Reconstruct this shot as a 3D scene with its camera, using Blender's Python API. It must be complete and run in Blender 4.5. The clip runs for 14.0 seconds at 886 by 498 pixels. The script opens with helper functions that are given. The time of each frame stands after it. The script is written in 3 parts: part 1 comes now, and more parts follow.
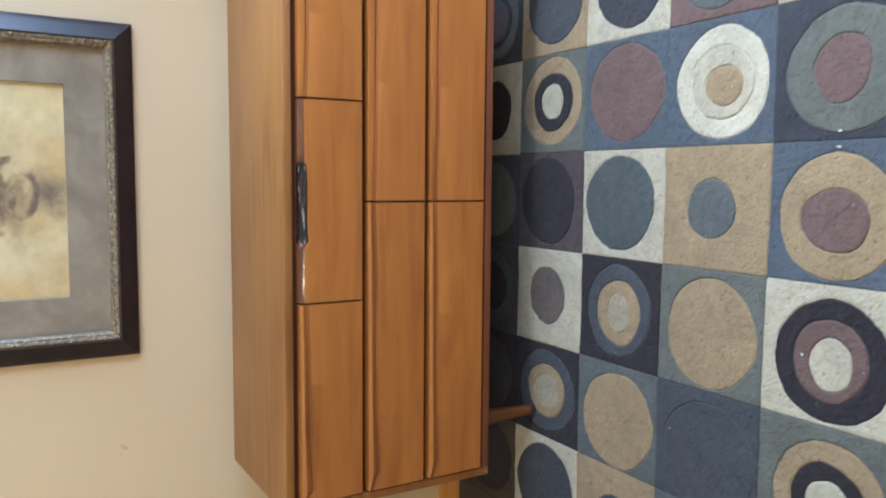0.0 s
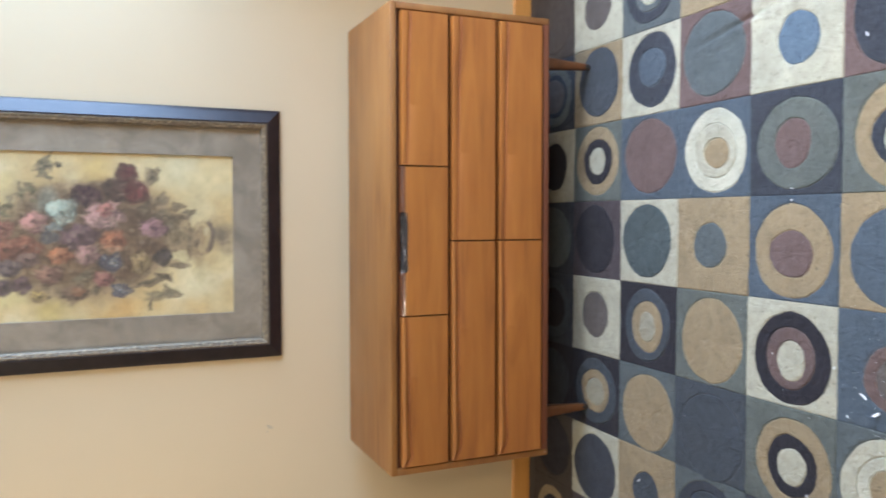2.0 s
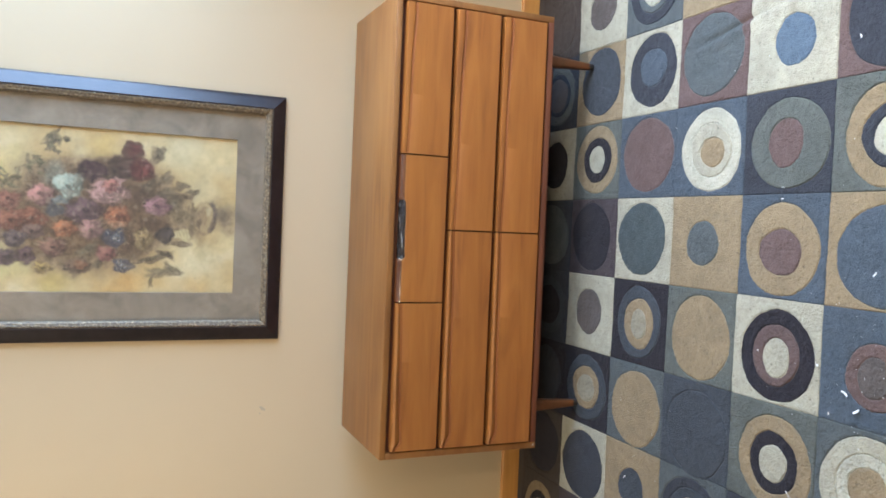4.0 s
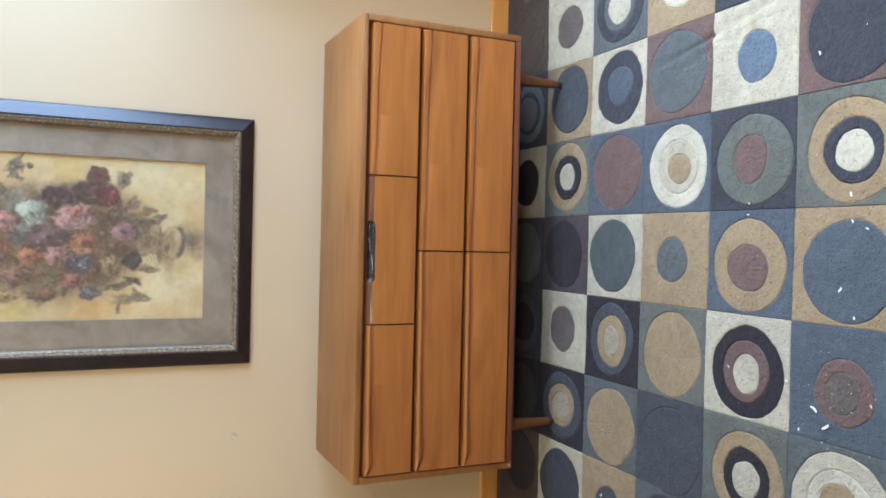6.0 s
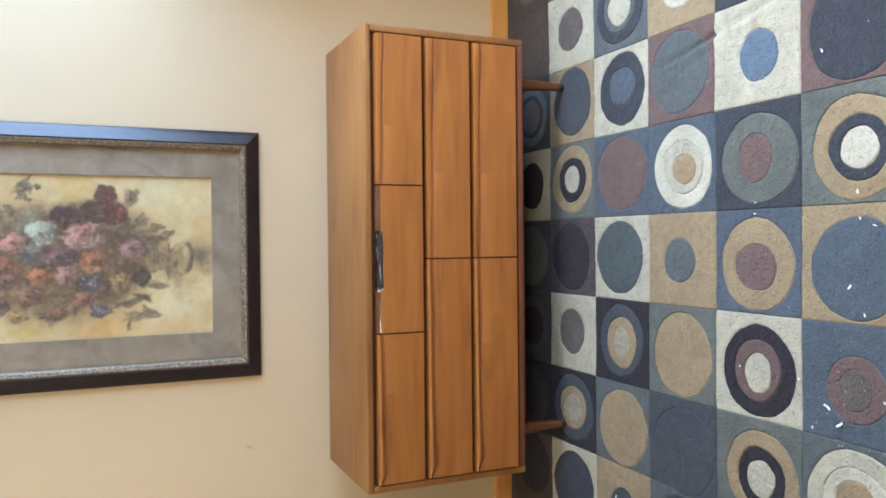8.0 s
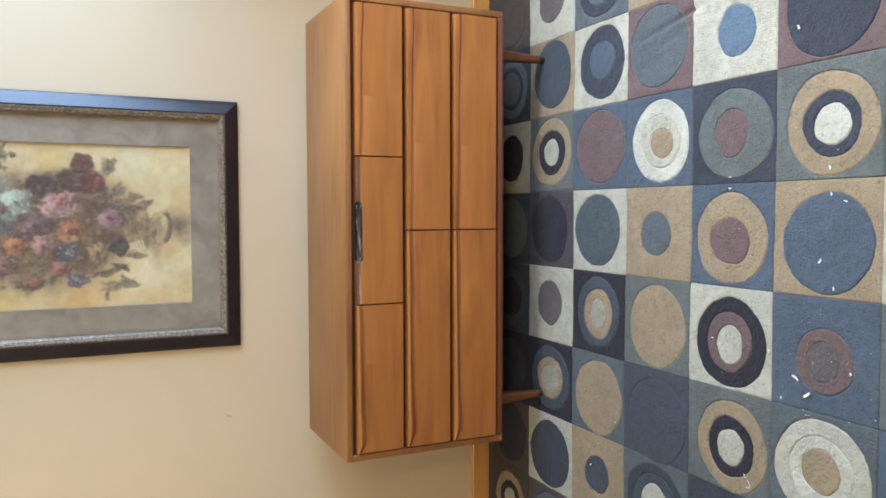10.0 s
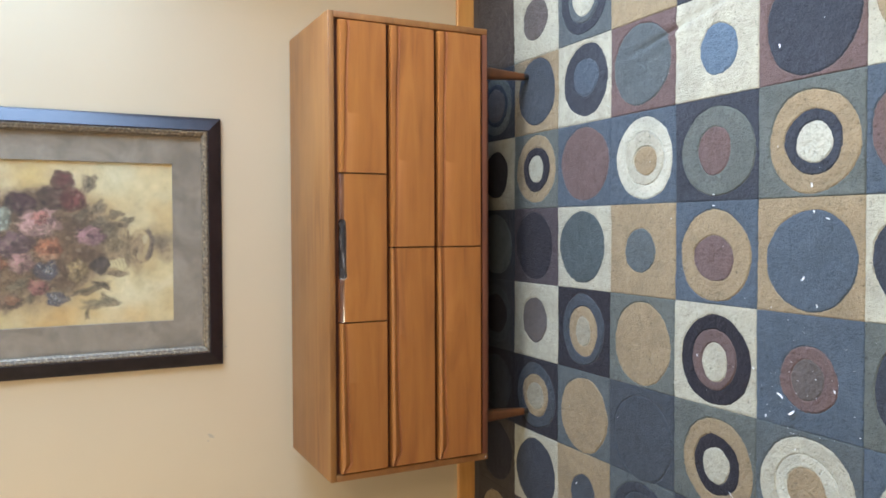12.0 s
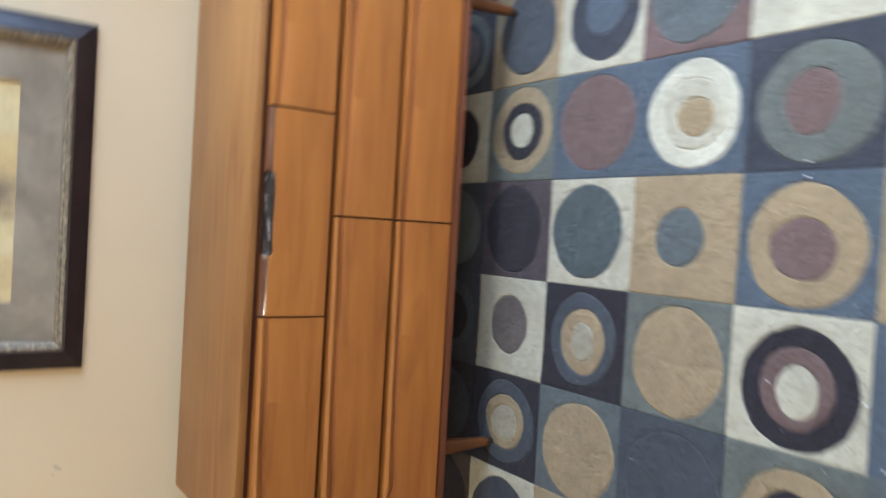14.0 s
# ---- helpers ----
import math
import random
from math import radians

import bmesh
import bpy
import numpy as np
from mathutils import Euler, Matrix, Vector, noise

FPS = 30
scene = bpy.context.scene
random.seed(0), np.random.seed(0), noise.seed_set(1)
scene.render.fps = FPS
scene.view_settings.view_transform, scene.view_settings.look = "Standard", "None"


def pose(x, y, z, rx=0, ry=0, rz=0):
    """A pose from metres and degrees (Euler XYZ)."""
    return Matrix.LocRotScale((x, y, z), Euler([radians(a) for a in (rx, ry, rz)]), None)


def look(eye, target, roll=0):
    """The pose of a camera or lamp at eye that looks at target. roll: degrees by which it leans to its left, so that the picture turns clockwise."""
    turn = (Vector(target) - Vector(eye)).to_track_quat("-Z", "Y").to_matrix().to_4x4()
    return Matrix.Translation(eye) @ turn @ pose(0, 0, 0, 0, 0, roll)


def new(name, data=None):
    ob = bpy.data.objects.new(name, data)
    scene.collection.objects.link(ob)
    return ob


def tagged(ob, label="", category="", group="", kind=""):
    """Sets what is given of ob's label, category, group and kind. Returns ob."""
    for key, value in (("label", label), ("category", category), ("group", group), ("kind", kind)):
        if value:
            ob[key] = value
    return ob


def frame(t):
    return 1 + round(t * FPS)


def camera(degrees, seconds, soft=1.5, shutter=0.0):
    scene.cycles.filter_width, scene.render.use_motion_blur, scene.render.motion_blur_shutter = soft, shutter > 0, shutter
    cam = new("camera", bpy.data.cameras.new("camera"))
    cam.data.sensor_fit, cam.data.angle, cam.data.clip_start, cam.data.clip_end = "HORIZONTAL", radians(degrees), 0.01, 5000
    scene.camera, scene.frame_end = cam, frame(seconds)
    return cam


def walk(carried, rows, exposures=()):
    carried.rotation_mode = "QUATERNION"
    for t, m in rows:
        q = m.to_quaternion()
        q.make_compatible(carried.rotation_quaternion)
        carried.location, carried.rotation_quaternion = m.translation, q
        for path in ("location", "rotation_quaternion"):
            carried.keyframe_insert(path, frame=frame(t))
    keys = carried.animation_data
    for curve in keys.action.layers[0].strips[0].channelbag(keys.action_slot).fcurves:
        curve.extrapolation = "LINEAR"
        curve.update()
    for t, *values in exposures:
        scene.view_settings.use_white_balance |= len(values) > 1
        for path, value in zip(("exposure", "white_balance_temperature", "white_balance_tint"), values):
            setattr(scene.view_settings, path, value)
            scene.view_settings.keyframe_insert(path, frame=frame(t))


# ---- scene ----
cam = camera(59.8, 14.0, 1.8, 0.6)

PATH = [
    (0, (0.05, -1.721, 1.381), (-0.124, -0.006, 0.368), -92.5),
    (0.2, (0.067, -1.765, 1.381), (-0.07, -0.053, 0.357), -91.4),
    (0.5, (0.065, -1.930, 1.420), (0.150, -0.221, 0.386), -88.7),
    (0.8, (0.007, -2.139, 1.478), (0.156, -0.419, 0.467), -88.6),
    (1, (-0.057, -2.228, 1.529), (0.104, -0.505, 0.526), -87.0),
    (1.2, (-0.049, -2.264, 1.642), (-0.018, -0.536, 0.635), -90.3),
    (1.5, (-0.069, -2.307, 1.566), (-0.135, -0.523, 0.663), -92.1),
    (1.7, (-0.012, -2.308, 1.593), (-0.047, -0.537, 0.665), -90.6),
    (2, (0.078, -2.303, 1.62), (-0.005, -0.473, 0.819), -91.1),
    (2.5, (0.136, -2.311, 1.583), (0.018, -0.461, 0.833), -91.3),
    (3, (0.068, -2.343, 1.62), (0.011, -0.499, 0.848), -89.1),
    (3.5, (0.01, -2.352, 1.611), (-0.047, -0.511, 0.833), -88.2),
    (6, (0.032, -2.354, 1.557), (0.013, -0.531, 0.735), -88.9),
    (6.5, (0.049, -2.353, 1.571), (0.085, -0.531, 0.745), -88.3),
    (7, (0.057, -2.352, 1.582), (0.076, -0.529, 0.759), -89.9),
    (7.5, (0.064, -2.352, 1.577), (0.049, -0.533, 0.745), -90.8),
    (8, (0.057, -2.357, 1.564), (0.037, -0.528, 0.756), -90.8),
    (8.5, (0.057, -2.363, 1.57), (0.004, -0.537, 0.755), -91.3),
    (11, (0.063, -2.372, 1.554), (-0.027, -0.572, 0.687), -91.0),
    (11.5, (0.065, -2.368, 1.548), (0.012, -0.569, 0.675), -91.0),
    (12, (0.067, -2.363, 1.553), (0.01, -0.57, 0.669), -91.0),
    (12.5, (0.057, -2.359, 1.536), (0.012, -0.573, 0.637), -90.3),
    (13, (0.019, -2.316, 1.539), (0.01, -0.566, 0.569), -92.1),
    (13.2, (-0.027, -2.27, 1.517), (0.03, -0.54, 0.516), -91.0),
    (13.5, (-0.049, -2.126, 1.507), (0.056, -0.415, 0.477), -89.0),
    (13.8, (-0.051, -1.857, 1.414), (-0.041, -0.202, 0.292), -91.5),
    (14, (-0.029, -1.670, 1.415), (-0.067, -0.026, 0.278), -87.5),
]
walk(cam, [(t, look(eye, target, roll)) for t, eye, target, roll in PATH],
     [(0.0, 0.0), (0.5, 0.08), (1.0, 0.06), (2.0, 0.0), (12.5, 0.0), (13.2, 0.1), (14.0, 0.05)])

# ---- world and large lights ----
world = bpy.data.worlds.new("world")
scene.world = world
world.use_nodes = True
_wn = world.node_tree.nodes
sky = _wn.new("ShaderNodeTexSky")
sky.sky_type = "NISHITA"
sky.sun_disc = False
sky.sun_elevation = radians(38)
sky.sun_rotation = radians(200)
world.node_tree.links.new(sky.outputs["Color"], _wn["Background"].inputs["Color"])
_wn["Background"].inputs["Strength"].default_value = 0.12

# room: north wall face at y = WALL_Y, the rest closes the place
WALL_Y = 0.53
EAST_X, WEST_X, SOUTH_Y, CEIL_Z, FLOOR_Z = 2.55, -3.4, -5.2, 3.1, -0.014
WIN = (-1.9, 0.42, 1.0, 2.9)          # window in the east wall: y0, y1, z0, z1


def area(name, at, target, sx, sy, watts, color):
    data = bpy.data.lights.new(name, "AREA")
    data.shape, data.size, data.size_y = "RECTANGLE", sx, sy
    data.energy, data.color = watts, color
    ob = new(name, data)
    ob.matrix_world = look(at, target)
    return ob


area("window_daylight", (EAST_X + 0.02, (WIN[0] + WIN[1]) / 2, (WIN[2] + WIN[3]) / 2),
     (0.0, (WIN[0] + WIN[1]) / 2, (WIN[2] + WIN[3]) / 2), 2.2, 1.8, 315, (0.40, 0.62, 1.0))

# added ceiling lights, none in view, set to balance wall and rug: x, y, watts, spread in degrees, colour, and whether
# the lamp is turned to wash the wall
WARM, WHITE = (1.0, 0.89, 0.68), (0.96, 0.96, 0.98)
ADDED_LAMPS = [(1.6, -1.3, 42, 95, WHITE, False), (1.2, -4.0, 66, 180, WARM, False), (2.1, -3.2, 34, 180, WARM, False),
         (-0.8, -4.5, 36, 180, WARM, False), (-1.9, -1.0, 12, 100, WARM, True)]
for lx, ly, watts, spread, tone, wash in ADDED_LAMPS:
    data = bpy.data.lights.new("added_lamp_light", "AREA")
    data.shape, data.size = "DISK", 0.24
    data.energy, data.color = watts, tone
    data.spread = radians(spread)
    ob = new("added_lamp_light", data)
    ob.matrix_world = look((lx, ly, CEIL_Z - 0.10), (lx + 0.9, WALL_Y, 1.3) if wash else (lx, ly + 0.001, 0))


# ---- materials ----
def mat(name):
    m = bpy.data.materials.new(name)
    m.use_nodes = True
    nt = m.node_tree
    return m, nt, nt.nodes["Principled BSDF"]


def node(nt, kind, **inputs):
    n = nt.nodes.new(kind)
    for k, v in inputs.items():
        n.inputs[k.replace("_", " ")].default_value = v
    return n


def coords(nt, scale=(1, 1, 1), spread=0.0):
    tc = nt.nodes.new("ShaderNodeTexCoord")
    mp = nt.nodes.new("ShaderNodeMapping")
    mp.inputs["Scale"].default_value = scale
    nt.links.new(tc.outputs["Object"], mp.inputs["Vector"])
    if spread:
        oi = nt.nodes.new("ShaderNodeObjectInfo")
        mu = nt.nodes.new("ShaderNodeMath")
        mu.operation = "MULTIPLY"
        mu.inputs[1].default_value = spread
        nt.links.new(oi.outputs["Random"], mu.inputs[0])
        nt.links.new(mu.outputs[0], mp.inputs["Location"])
    return mp.outputs["Vector"]


def noise_tex(nt, vec, scale, detail=3.0, rough=0.55, distort=0.0):
    n = node(nt, "ShaderNodeTexNoise", Scale=scale, Detail=detail, Roughness=rough, Distortion=distort)
    nt.links.new(vec, n.inputs["Vector"])
    return n.outputs["Fac"]


def ramp(nt, fac, stops):
    r = nt.nodes.new("ShaderNodeValToRGB")
    els = r.color_ramp.elements
    while len(els) < len(stops):
        els.new(0.5)
    for e, (p, c) in zip(els, stops):
        e.position, e.color = p, (*c, 1)
    nt.links.new(fac, r.inputs["Fac"])
    return r.outputs["Color"]


def mix(nt, fac, a, b, mode="MIX"):
    m = nt.nodes.new("ShaderNodeMix")
    m.data_type, m.blend_type = "RGBA", mode
    for sock, v in ((m.inputs["Factor"], fac), (m.inputs["A"], a), (m.inputs["B"], b)):
        if hasattr(v, "is_output"):
            nt.links.new(v, sock)
        elif isinstance(v, (int, float)):
            sock.default_value = v
        else:
            sock.default_value = (*v, 1)
    return m.outputs["Result"]


def bump(nt, bsdf, height, strength, distance):
    b = node(nt, "ShaderNodeBump", Strength=strength, Distance=distance)
    nt.links.new(height, b.inputs["Height"])
    nt.links.new(b.outputs["Normal"], bsdf.inputs["Normal"])
    return b


def shade(c, k):
    return tuple(min(1.0, v * k) for v in c)


def wood(name, dark, mid, light, rough=0.46, scale=1.0, coat=0.05):
    m, nt, b = mat(name)
    v = coords(nt, (0.9 * scale, 9 * scale, 9 * scale), 7.0)
    grain = noise_tex(nt, v, 2.4, 4, 0.55, 1.1)
    col = ramp(nt, grain, [(0.22, dark), (0.5, mid), (0.80, light)])
    v2 = coords(nt, (1.0, 1.6, 3.2), 3.0)
    broad = noise_tex(nt, v2, 2.6, 2)
    col = mix(nt, ramp(nt, broad, [(0.35, (0, 0, 0)), (0.75, (0.6, 0.6, 0.6))]), col, light)
    v3 = coords(nt, (5, 170, 170), 11.0)
    pores = noise_tex(nt, v3, 2.0, 2)
    col = mix(nt, ramp(nt, pores, [(0.55, (0, 0, 0)), (0.75, (0.22, 0.22, 0.22))]), col, dark)
    nt.links.new(col, b.inputs["Base Color"])
    r = ramp(nt, broad, [(0.2, (rough + 0.08,) * 3), (0.8, (rough - 0.05,) * 3)])
    nt.links.new(r, b.inputs["Roughness"])
    b.inputs["Coat Weight"].default_value = coat
    b.inputs["Coat Roughness"].default_value = 0.3
    bump(nt, b, grain, 0.06, 0.0015)
    return m


WOOD = wood("walnut_veneer", (0.184, 0.055, 0.010), (0.301, 0.099, 0.018), (0.398, 0.149, 0.030))
# darker walnut for drawer edges and the crease under the bevel
WOOD_EDGE = wood("walnut_dark_edge", (0.13, 0.038, 0.011), (0.20, 0.062, 0.017), (0.27, 0.088, 0.025), 0.7, 1.0, 0.0)
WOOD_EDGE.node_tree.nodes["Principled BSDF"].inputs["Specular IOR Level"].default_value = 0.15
WOOD_CASE = wood("walnut_case", (0.160, 0.058, 0.014), (0.238, 0.096, 0.024), (0.306, 0.135, 0.037))
# walnut darkened so that recessed boards and rails read as shaded
WOOD_SHADED = wood("walnut_shaded_recess", (0.045, 0.012, 0.006), (0.075, 0.020, 0.009), (0.10, 0.028, 0.012), 0.5)
WOOD_LEG = wood("walnut_leg", (0.065, 0.021, 0.006), (0.10, 0.034, 0.009), (0.14, 0.050, 0.014))
WOOD_RED = wood("walnut_reddish_edge", (0.10, 0.030, 0.013), (0.145, 0.044, 0.019), (0.19, 0.062, 0.026))
OAK = wood("oak_trim", (0.40, 0.165, 0.040), (0.52, 0.24, 0.062), (0.62, 0.315, 0.09), 0.4, 0.8)

PULL, nt, b = mat("lacquered_dark_pull_glints")
v = coords(nt, (12, 90, 90))
n1 = noise_tex(nt, v, 1.5, 3, 0.55, 0.4)
# the ramp's pale flecks are painted glints on the dark lacquer
nt.links.new(ramp(nt, n1, [(0.48, (0.010, 0.006, 0.005)), (0.60, (0.035, 0.020, 0.013)), (0.66, (0.30, 0.26, 0.22)), (0.76, (0.55, 0.50, 0.45))]), b.inputs["Base Color"])
b.inputs["Roughness"].default_value = 0.16
b.inputs["Coat Weight"].default_value = 0.8
b.inputs["Coat Roughness"].default_value = 0.06
bump(nt, b, n1, 1.0, 0.012)

LACQUER, nt, b = mat("lacquered_edge")
n1 = noise_tex(nt, coords(nt, (6, 40, 40)), 2.2, 3)
nt.links.new(ramp(nt, n1, [(0.35, (0.08, 0.026, 0.010)), (0.7, (0.14, 0.048, 0.018))]), b.inputs["Base Color"])
b.inputs["Roughness"].default_value = 0.16
b.inputs["Coat Weight"].default_value = 1.0
b.inputs["Coat Roughness"].default_value = 0.06
bump(nt, b, n1, 0.2, 0.002)

BLACK_TIP, nt, b = mat("dark_ferrule")
nt.links.new(ramp(nt, noise_tex(nt, coords(nt), 60), [(0.3, (0.012, 0.010, 0.010)), (0.7, (0.03, 0.024, 0.02))]), b.inputs["Base Color"])
b.inputs["Roughness"].default_value = 0.4


def paint(name, col, spread=0.06, rough=0.75):
    m, nt, b = mat(name)
    v = coords(nt)
    big = noise_tex(nt, v, 1.3, 3)
    small = noise_tex(nt, v, 260, 2)
    c = ramp(nt, big, [(0.25, shade(col, 1 - spread)), (0.75, shade(col, 1 + spread))])
    nt.links.new(c, b.inputs["Base Color"])
    b.inputs["Roughness"].default_value = rough
    mid = noise_tex(nt, v, 40, 3)
    bump(nt, b, mix(nt, 0.5, mid, small), 0.10, 0.002)
    return m


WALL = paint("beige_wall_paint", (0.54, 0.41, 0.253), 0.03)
# even colours of unseen walls and ceiling, set to dim and warm the bounce
WALL_FAR = paint("far_wall_bounce_paint", (0.40, 0.29, 0.17), 0.04)
CEIL = paint("ceiling_paint", (0.62, 0.54, 0.42), 0.03)
WINFRAME = paint("white_window_paint", (0.72, 0.72, 0.70), 0.03, 0.4)
SMUDGE = paint("grey_scuff", (0.41, 0.335, 0.235), 0.2)
SUBFLOOR = paint("dark_floor", (0.035, 0.030, 0.028), 0.3, 0.6)
PAPER = paint("white_paper", (0.85, 0.86, 0.87), 0.04, 0.5)

GLASS, nt, b = mat("clear_glass")
nt.nodes.remove(b)
tr = nt.nodes.new("ShaderNodeBsdfTransparent")
gl = node(nt, "ShaderNodeBsdfGlossy", Roughness=0.03)
fr = node(nt, "ShaderNodeFresnel", IOR=1.35)
mx = nt.nodes.new("ShaderNodeMixShader")
nt.links.new(fr.outputs["Fac"], mx.inputs["Fac"])
nt.links.new(tr.outputs[0], mx.inputs[1])
nt.links.new(gl.outputs[0], mx.inputs[2])
nt.links.new(mx.outputs[0], nt.nodes["Material Output"].inputs["Surface"])

# glowing face of the added ceiling lights
ADDED_LAMP_GLOW, nt, b = mat("added_lamp_diffuser")
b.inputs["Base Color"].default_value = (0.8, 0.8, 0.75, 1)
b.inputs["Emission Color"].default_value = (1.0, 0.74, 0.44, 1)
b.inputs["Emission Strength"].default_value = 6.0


def pile(name, col):
    m, nt, b = mat(name)
    v = coords(nt)
    fib = noise_tex(nt, v, 330, 2, 0.7)
    clump = noise_tex(nt, v, 120, 4, 0.68, 0.3)
    patch = noise_tex(nt, coords(nt, (1, 1, 1), 3.0), 40, 3, 0.6, 0.4)
    broad = noise_tex(nt, coords(nt, (1, 1, 1), 5.0), 9, 5, 0.65, 0.6)
    soil = noise_tex(nt, v, 4.5, 4, 0.6, 0.8)
    c = ramp(nt, broad, [(0.25, shade(col, 0.80)), (0.75, shade(col, 1.2))])
    c = mix(nt, ramp(nt, soil, [(0.50, (0, 0, 0)), (0.72, (0.4, 0.4, 0.4))]), c, tuple(q * 0.72 + 0.006 for q in col))
    c = mix(nt, ramp(nt, patch, [(0.30, (0.45, 0.45, 0.45)), (0.50, (0, 0, 0))]), c, shade(col, 0.72))
    c = mix(nt, ramp(nt, patch, [(0.54, (0, 0, 0)), (0.74, (0.4, 0.4, 0.4))]), c, tuple(q * 1.15 + 0.012 for q in col))
    c = mix(nt, ramp(nt, clump, [(0.345, (0.95, 0.95, 0.95)), (0.40, (0, 0, 0))]), c, shade(col, 0.48))
    nt.links.new(c, b.inputs["Base Color"])
    b.inputs["Roughness"].default_value = 0.95
    b.inputs["Specular IOR Level"].default_value = 0.15
    b.inputs["Sheen Weight"].default_value = 0.05
    b.inputs["Sheen Roughness"].default_value = 0.5
    h = mix(nt, 0.30, mix(nt, 0.45, clump, patch), fib)
    bump(nt, b, h, 0.8, 0.02)
    return m


COL = dict(dusk=(0.055, 0.041, 0.033), cream=(0.385, 0.358, 0.270), ivory=(0.440, 0.418, 0.325), tan=(0.268, 0.199, 0.116),
           blue=(0.068, 0.086, 0.105), sky=(0.092, 0.129, 0.168), navy=(0.038, 0.041, 0.050), black=(0.021, 0.0180, 0.0225),
           slate=(0.086, 0.098, 0.098), moss=(0.104, 0.112, 0.098), mauve=(0.125, 0.082, 0.073), plum=(0.062, 0.047, 0.050),
           teal=(0.060, 0.075, 0.076), sand=(0.285, 0.256, 0.186), brown=(0.100, 0.083, 0.074), steel=(0.050, 0.057, 0.066))
PILE = {k: pile("rug_pile_" + k, c) for k, c in COL.items()}
# cut edges: lighter cut fibre, plus the light they catch put into the colour
LIT_CUT = {k: pile("rug_lit_cut_edge_" + k, tuple(v * 1.22 + 0.03 for v in c)) for k, c in COL.items()}

ESPRESSO, nt, b = mat("espresso_frame")
v = coords(nt, (8, 8, 8))
n1 = noise_tex(nt, v, 3, 4)
nt.links.new(ramp(nt, n1, [(0.3, (0.010, 0.006, 0.007)), (0.75, (0.026, 0.016, 0.017))]), b.inputs["Base Color"])
b.inputs["Roughness"].default_value = 0.34
b.inputs["Specular IOR Level"].default_value = 0.32
b.inputs["Coat Weight"].default_value = 0.3
b.inputs["Coat Roughness"].default_value = 0.42
bump(nt, b, n1, 0.05, 0.002)

GILT, nt, b = mat("aged_gilt")
n1 = noise_tex(nt, coords(nt), 130, 4)
nt.links.new(ramp(nt, n1, [(0.35, (0.11, 0.08, 0.052)), (0.55, (0.21, 0.155, 0.095)), (0.75, (0.44, 0.33, 0.20))]), b.inputs["Base Color"])
b.inputs["Metallic"].default_value = 0.35
b.inputs["Roughness"].default_value = 0.5
bump(nt, b, n1, 0.6, 0.004)

MATBOARD, nt, b = mat("grey_suede_mat")
v = coords(nt)
n1 = noise_tex(nt, v, 9, 5, 0.6, 0.5)
n2 = noise_tex(nt, v, 300, 2)
c = ramp(nt, n1, [(0.3, (0.180, 0.134, 0.086)), (0.7, (0.338, 0.264, 0.180))])
nt.links.new(mix(nt, ramp(nt, n2, [(0.4, (0.2, 0.2, 0.2)), (0.6, (0, 0, 0))]), c, (0.13, 0.12, 0.10)), b.inputs["Base Color"])
b.inputs["Roughness"].default_value = 0.9

CANVAS, nt, b = mat("painted_ground")
v = coords(nt)
n1 = noise_tex(nt, v, 4.5, 5, 0.6, 0.8)
n2 = noise_tex(nt, v, 16, 5, 0.65, 0.4)
c = ramp(nt, n1, [(0.28, (0.40, 0.25, 0.10)), (0.42, (0.50, 0.36, 0.165)), (0.55, (0.54, 0.44, 0.235)), (0.68, (0.58, 0.53, 0.37))])
c = mix(nt, ramp(nt, n2, [(0.45, (0, 0, 0)), (0.75, (0.45, 0.45, 0.45))]), c, (0.46, 0.40, 0.22))
nt.links.new(c, b.inputs["Base Color"])
b.inputs["Roughness"].default_value = 0.6

PIGMENT, nt, b = mat("painted_pigment")
at = nt.nodes.new("ShaderNodeAttribute")
at.attribute_name = "pigment"
v = coords(nt)
n2 = noise_tex(nt, v, 55, 4, 0.65, 0.5)
c = mix(nt, 1.0, at.outputs["Color"], ramp(nt, n2, [(0.3, (0.84, 0.84, 0.84)), (0.7, (1.0, 1.0, 1.0))]), "MULTIPLY")
nt.links.new(c, b.inputs["Base Color"])
b.inputs["Roughness"].default_value = 0.6


# ---- mesh helpers ----
def box(bm, x0, x1, y0, y1, z0, z1, bevel=0.0, segs=2):
    g = bmesh.ops.create_cube(bm, size=1.0)
    bmesh.ops.scale(bm, vec=(x1 - x0, y1 - y0, z1 - z0), verts=g["verts"])
    bmesh.ops.translate(bm, vec=((x0 + x1) / 2, (y0 + y1) / 2, (z0 + z1) / 2), verts=g["verts"])
    if bevel:
        edges = list({e for vv in g["verts"] for e in vv.link_edges})
        bmesh.ops.bevel(bm, geom=edges, offset=bevel, segments=segs, affect="EDGES", profile=0.5)
    return bm


def finish(bm, smooth_angle=35):
    bmesh.ops.recalc_face_normals(bm, faces=bm.faces[:])
    for f in bm.faces:
        f.smooth = True
    for e in bm.edges:
        if len(e.link_faces) == 2 and e.calc_face_angle(0.0) > radians(smooth_angle):
            e.smooth = False
    return bm


def part(name, bm, material, parent, label="", smooth_angle=35):
    if smooth_angle:
        finish(bm, smooth_angle)
    me = bpy.data.meshes.new(name)
    bm.to_mesh(me)
    bm.free()
    for mm in material if isinstance(material, (list, tuple)) else [material]:
        me.materials.append(mm)
    ob = new(name, me)
    if parent is not None:
        ob.parent = parent
    if label:
        tagged(ob, label)
    return ob


def thing(name, at, label, category, group="", kind=""):
    ob = new(name)
    ob.empty_display_size = 0.1
    ob.location = at
    return tagged(ob, label, category, group, kind)


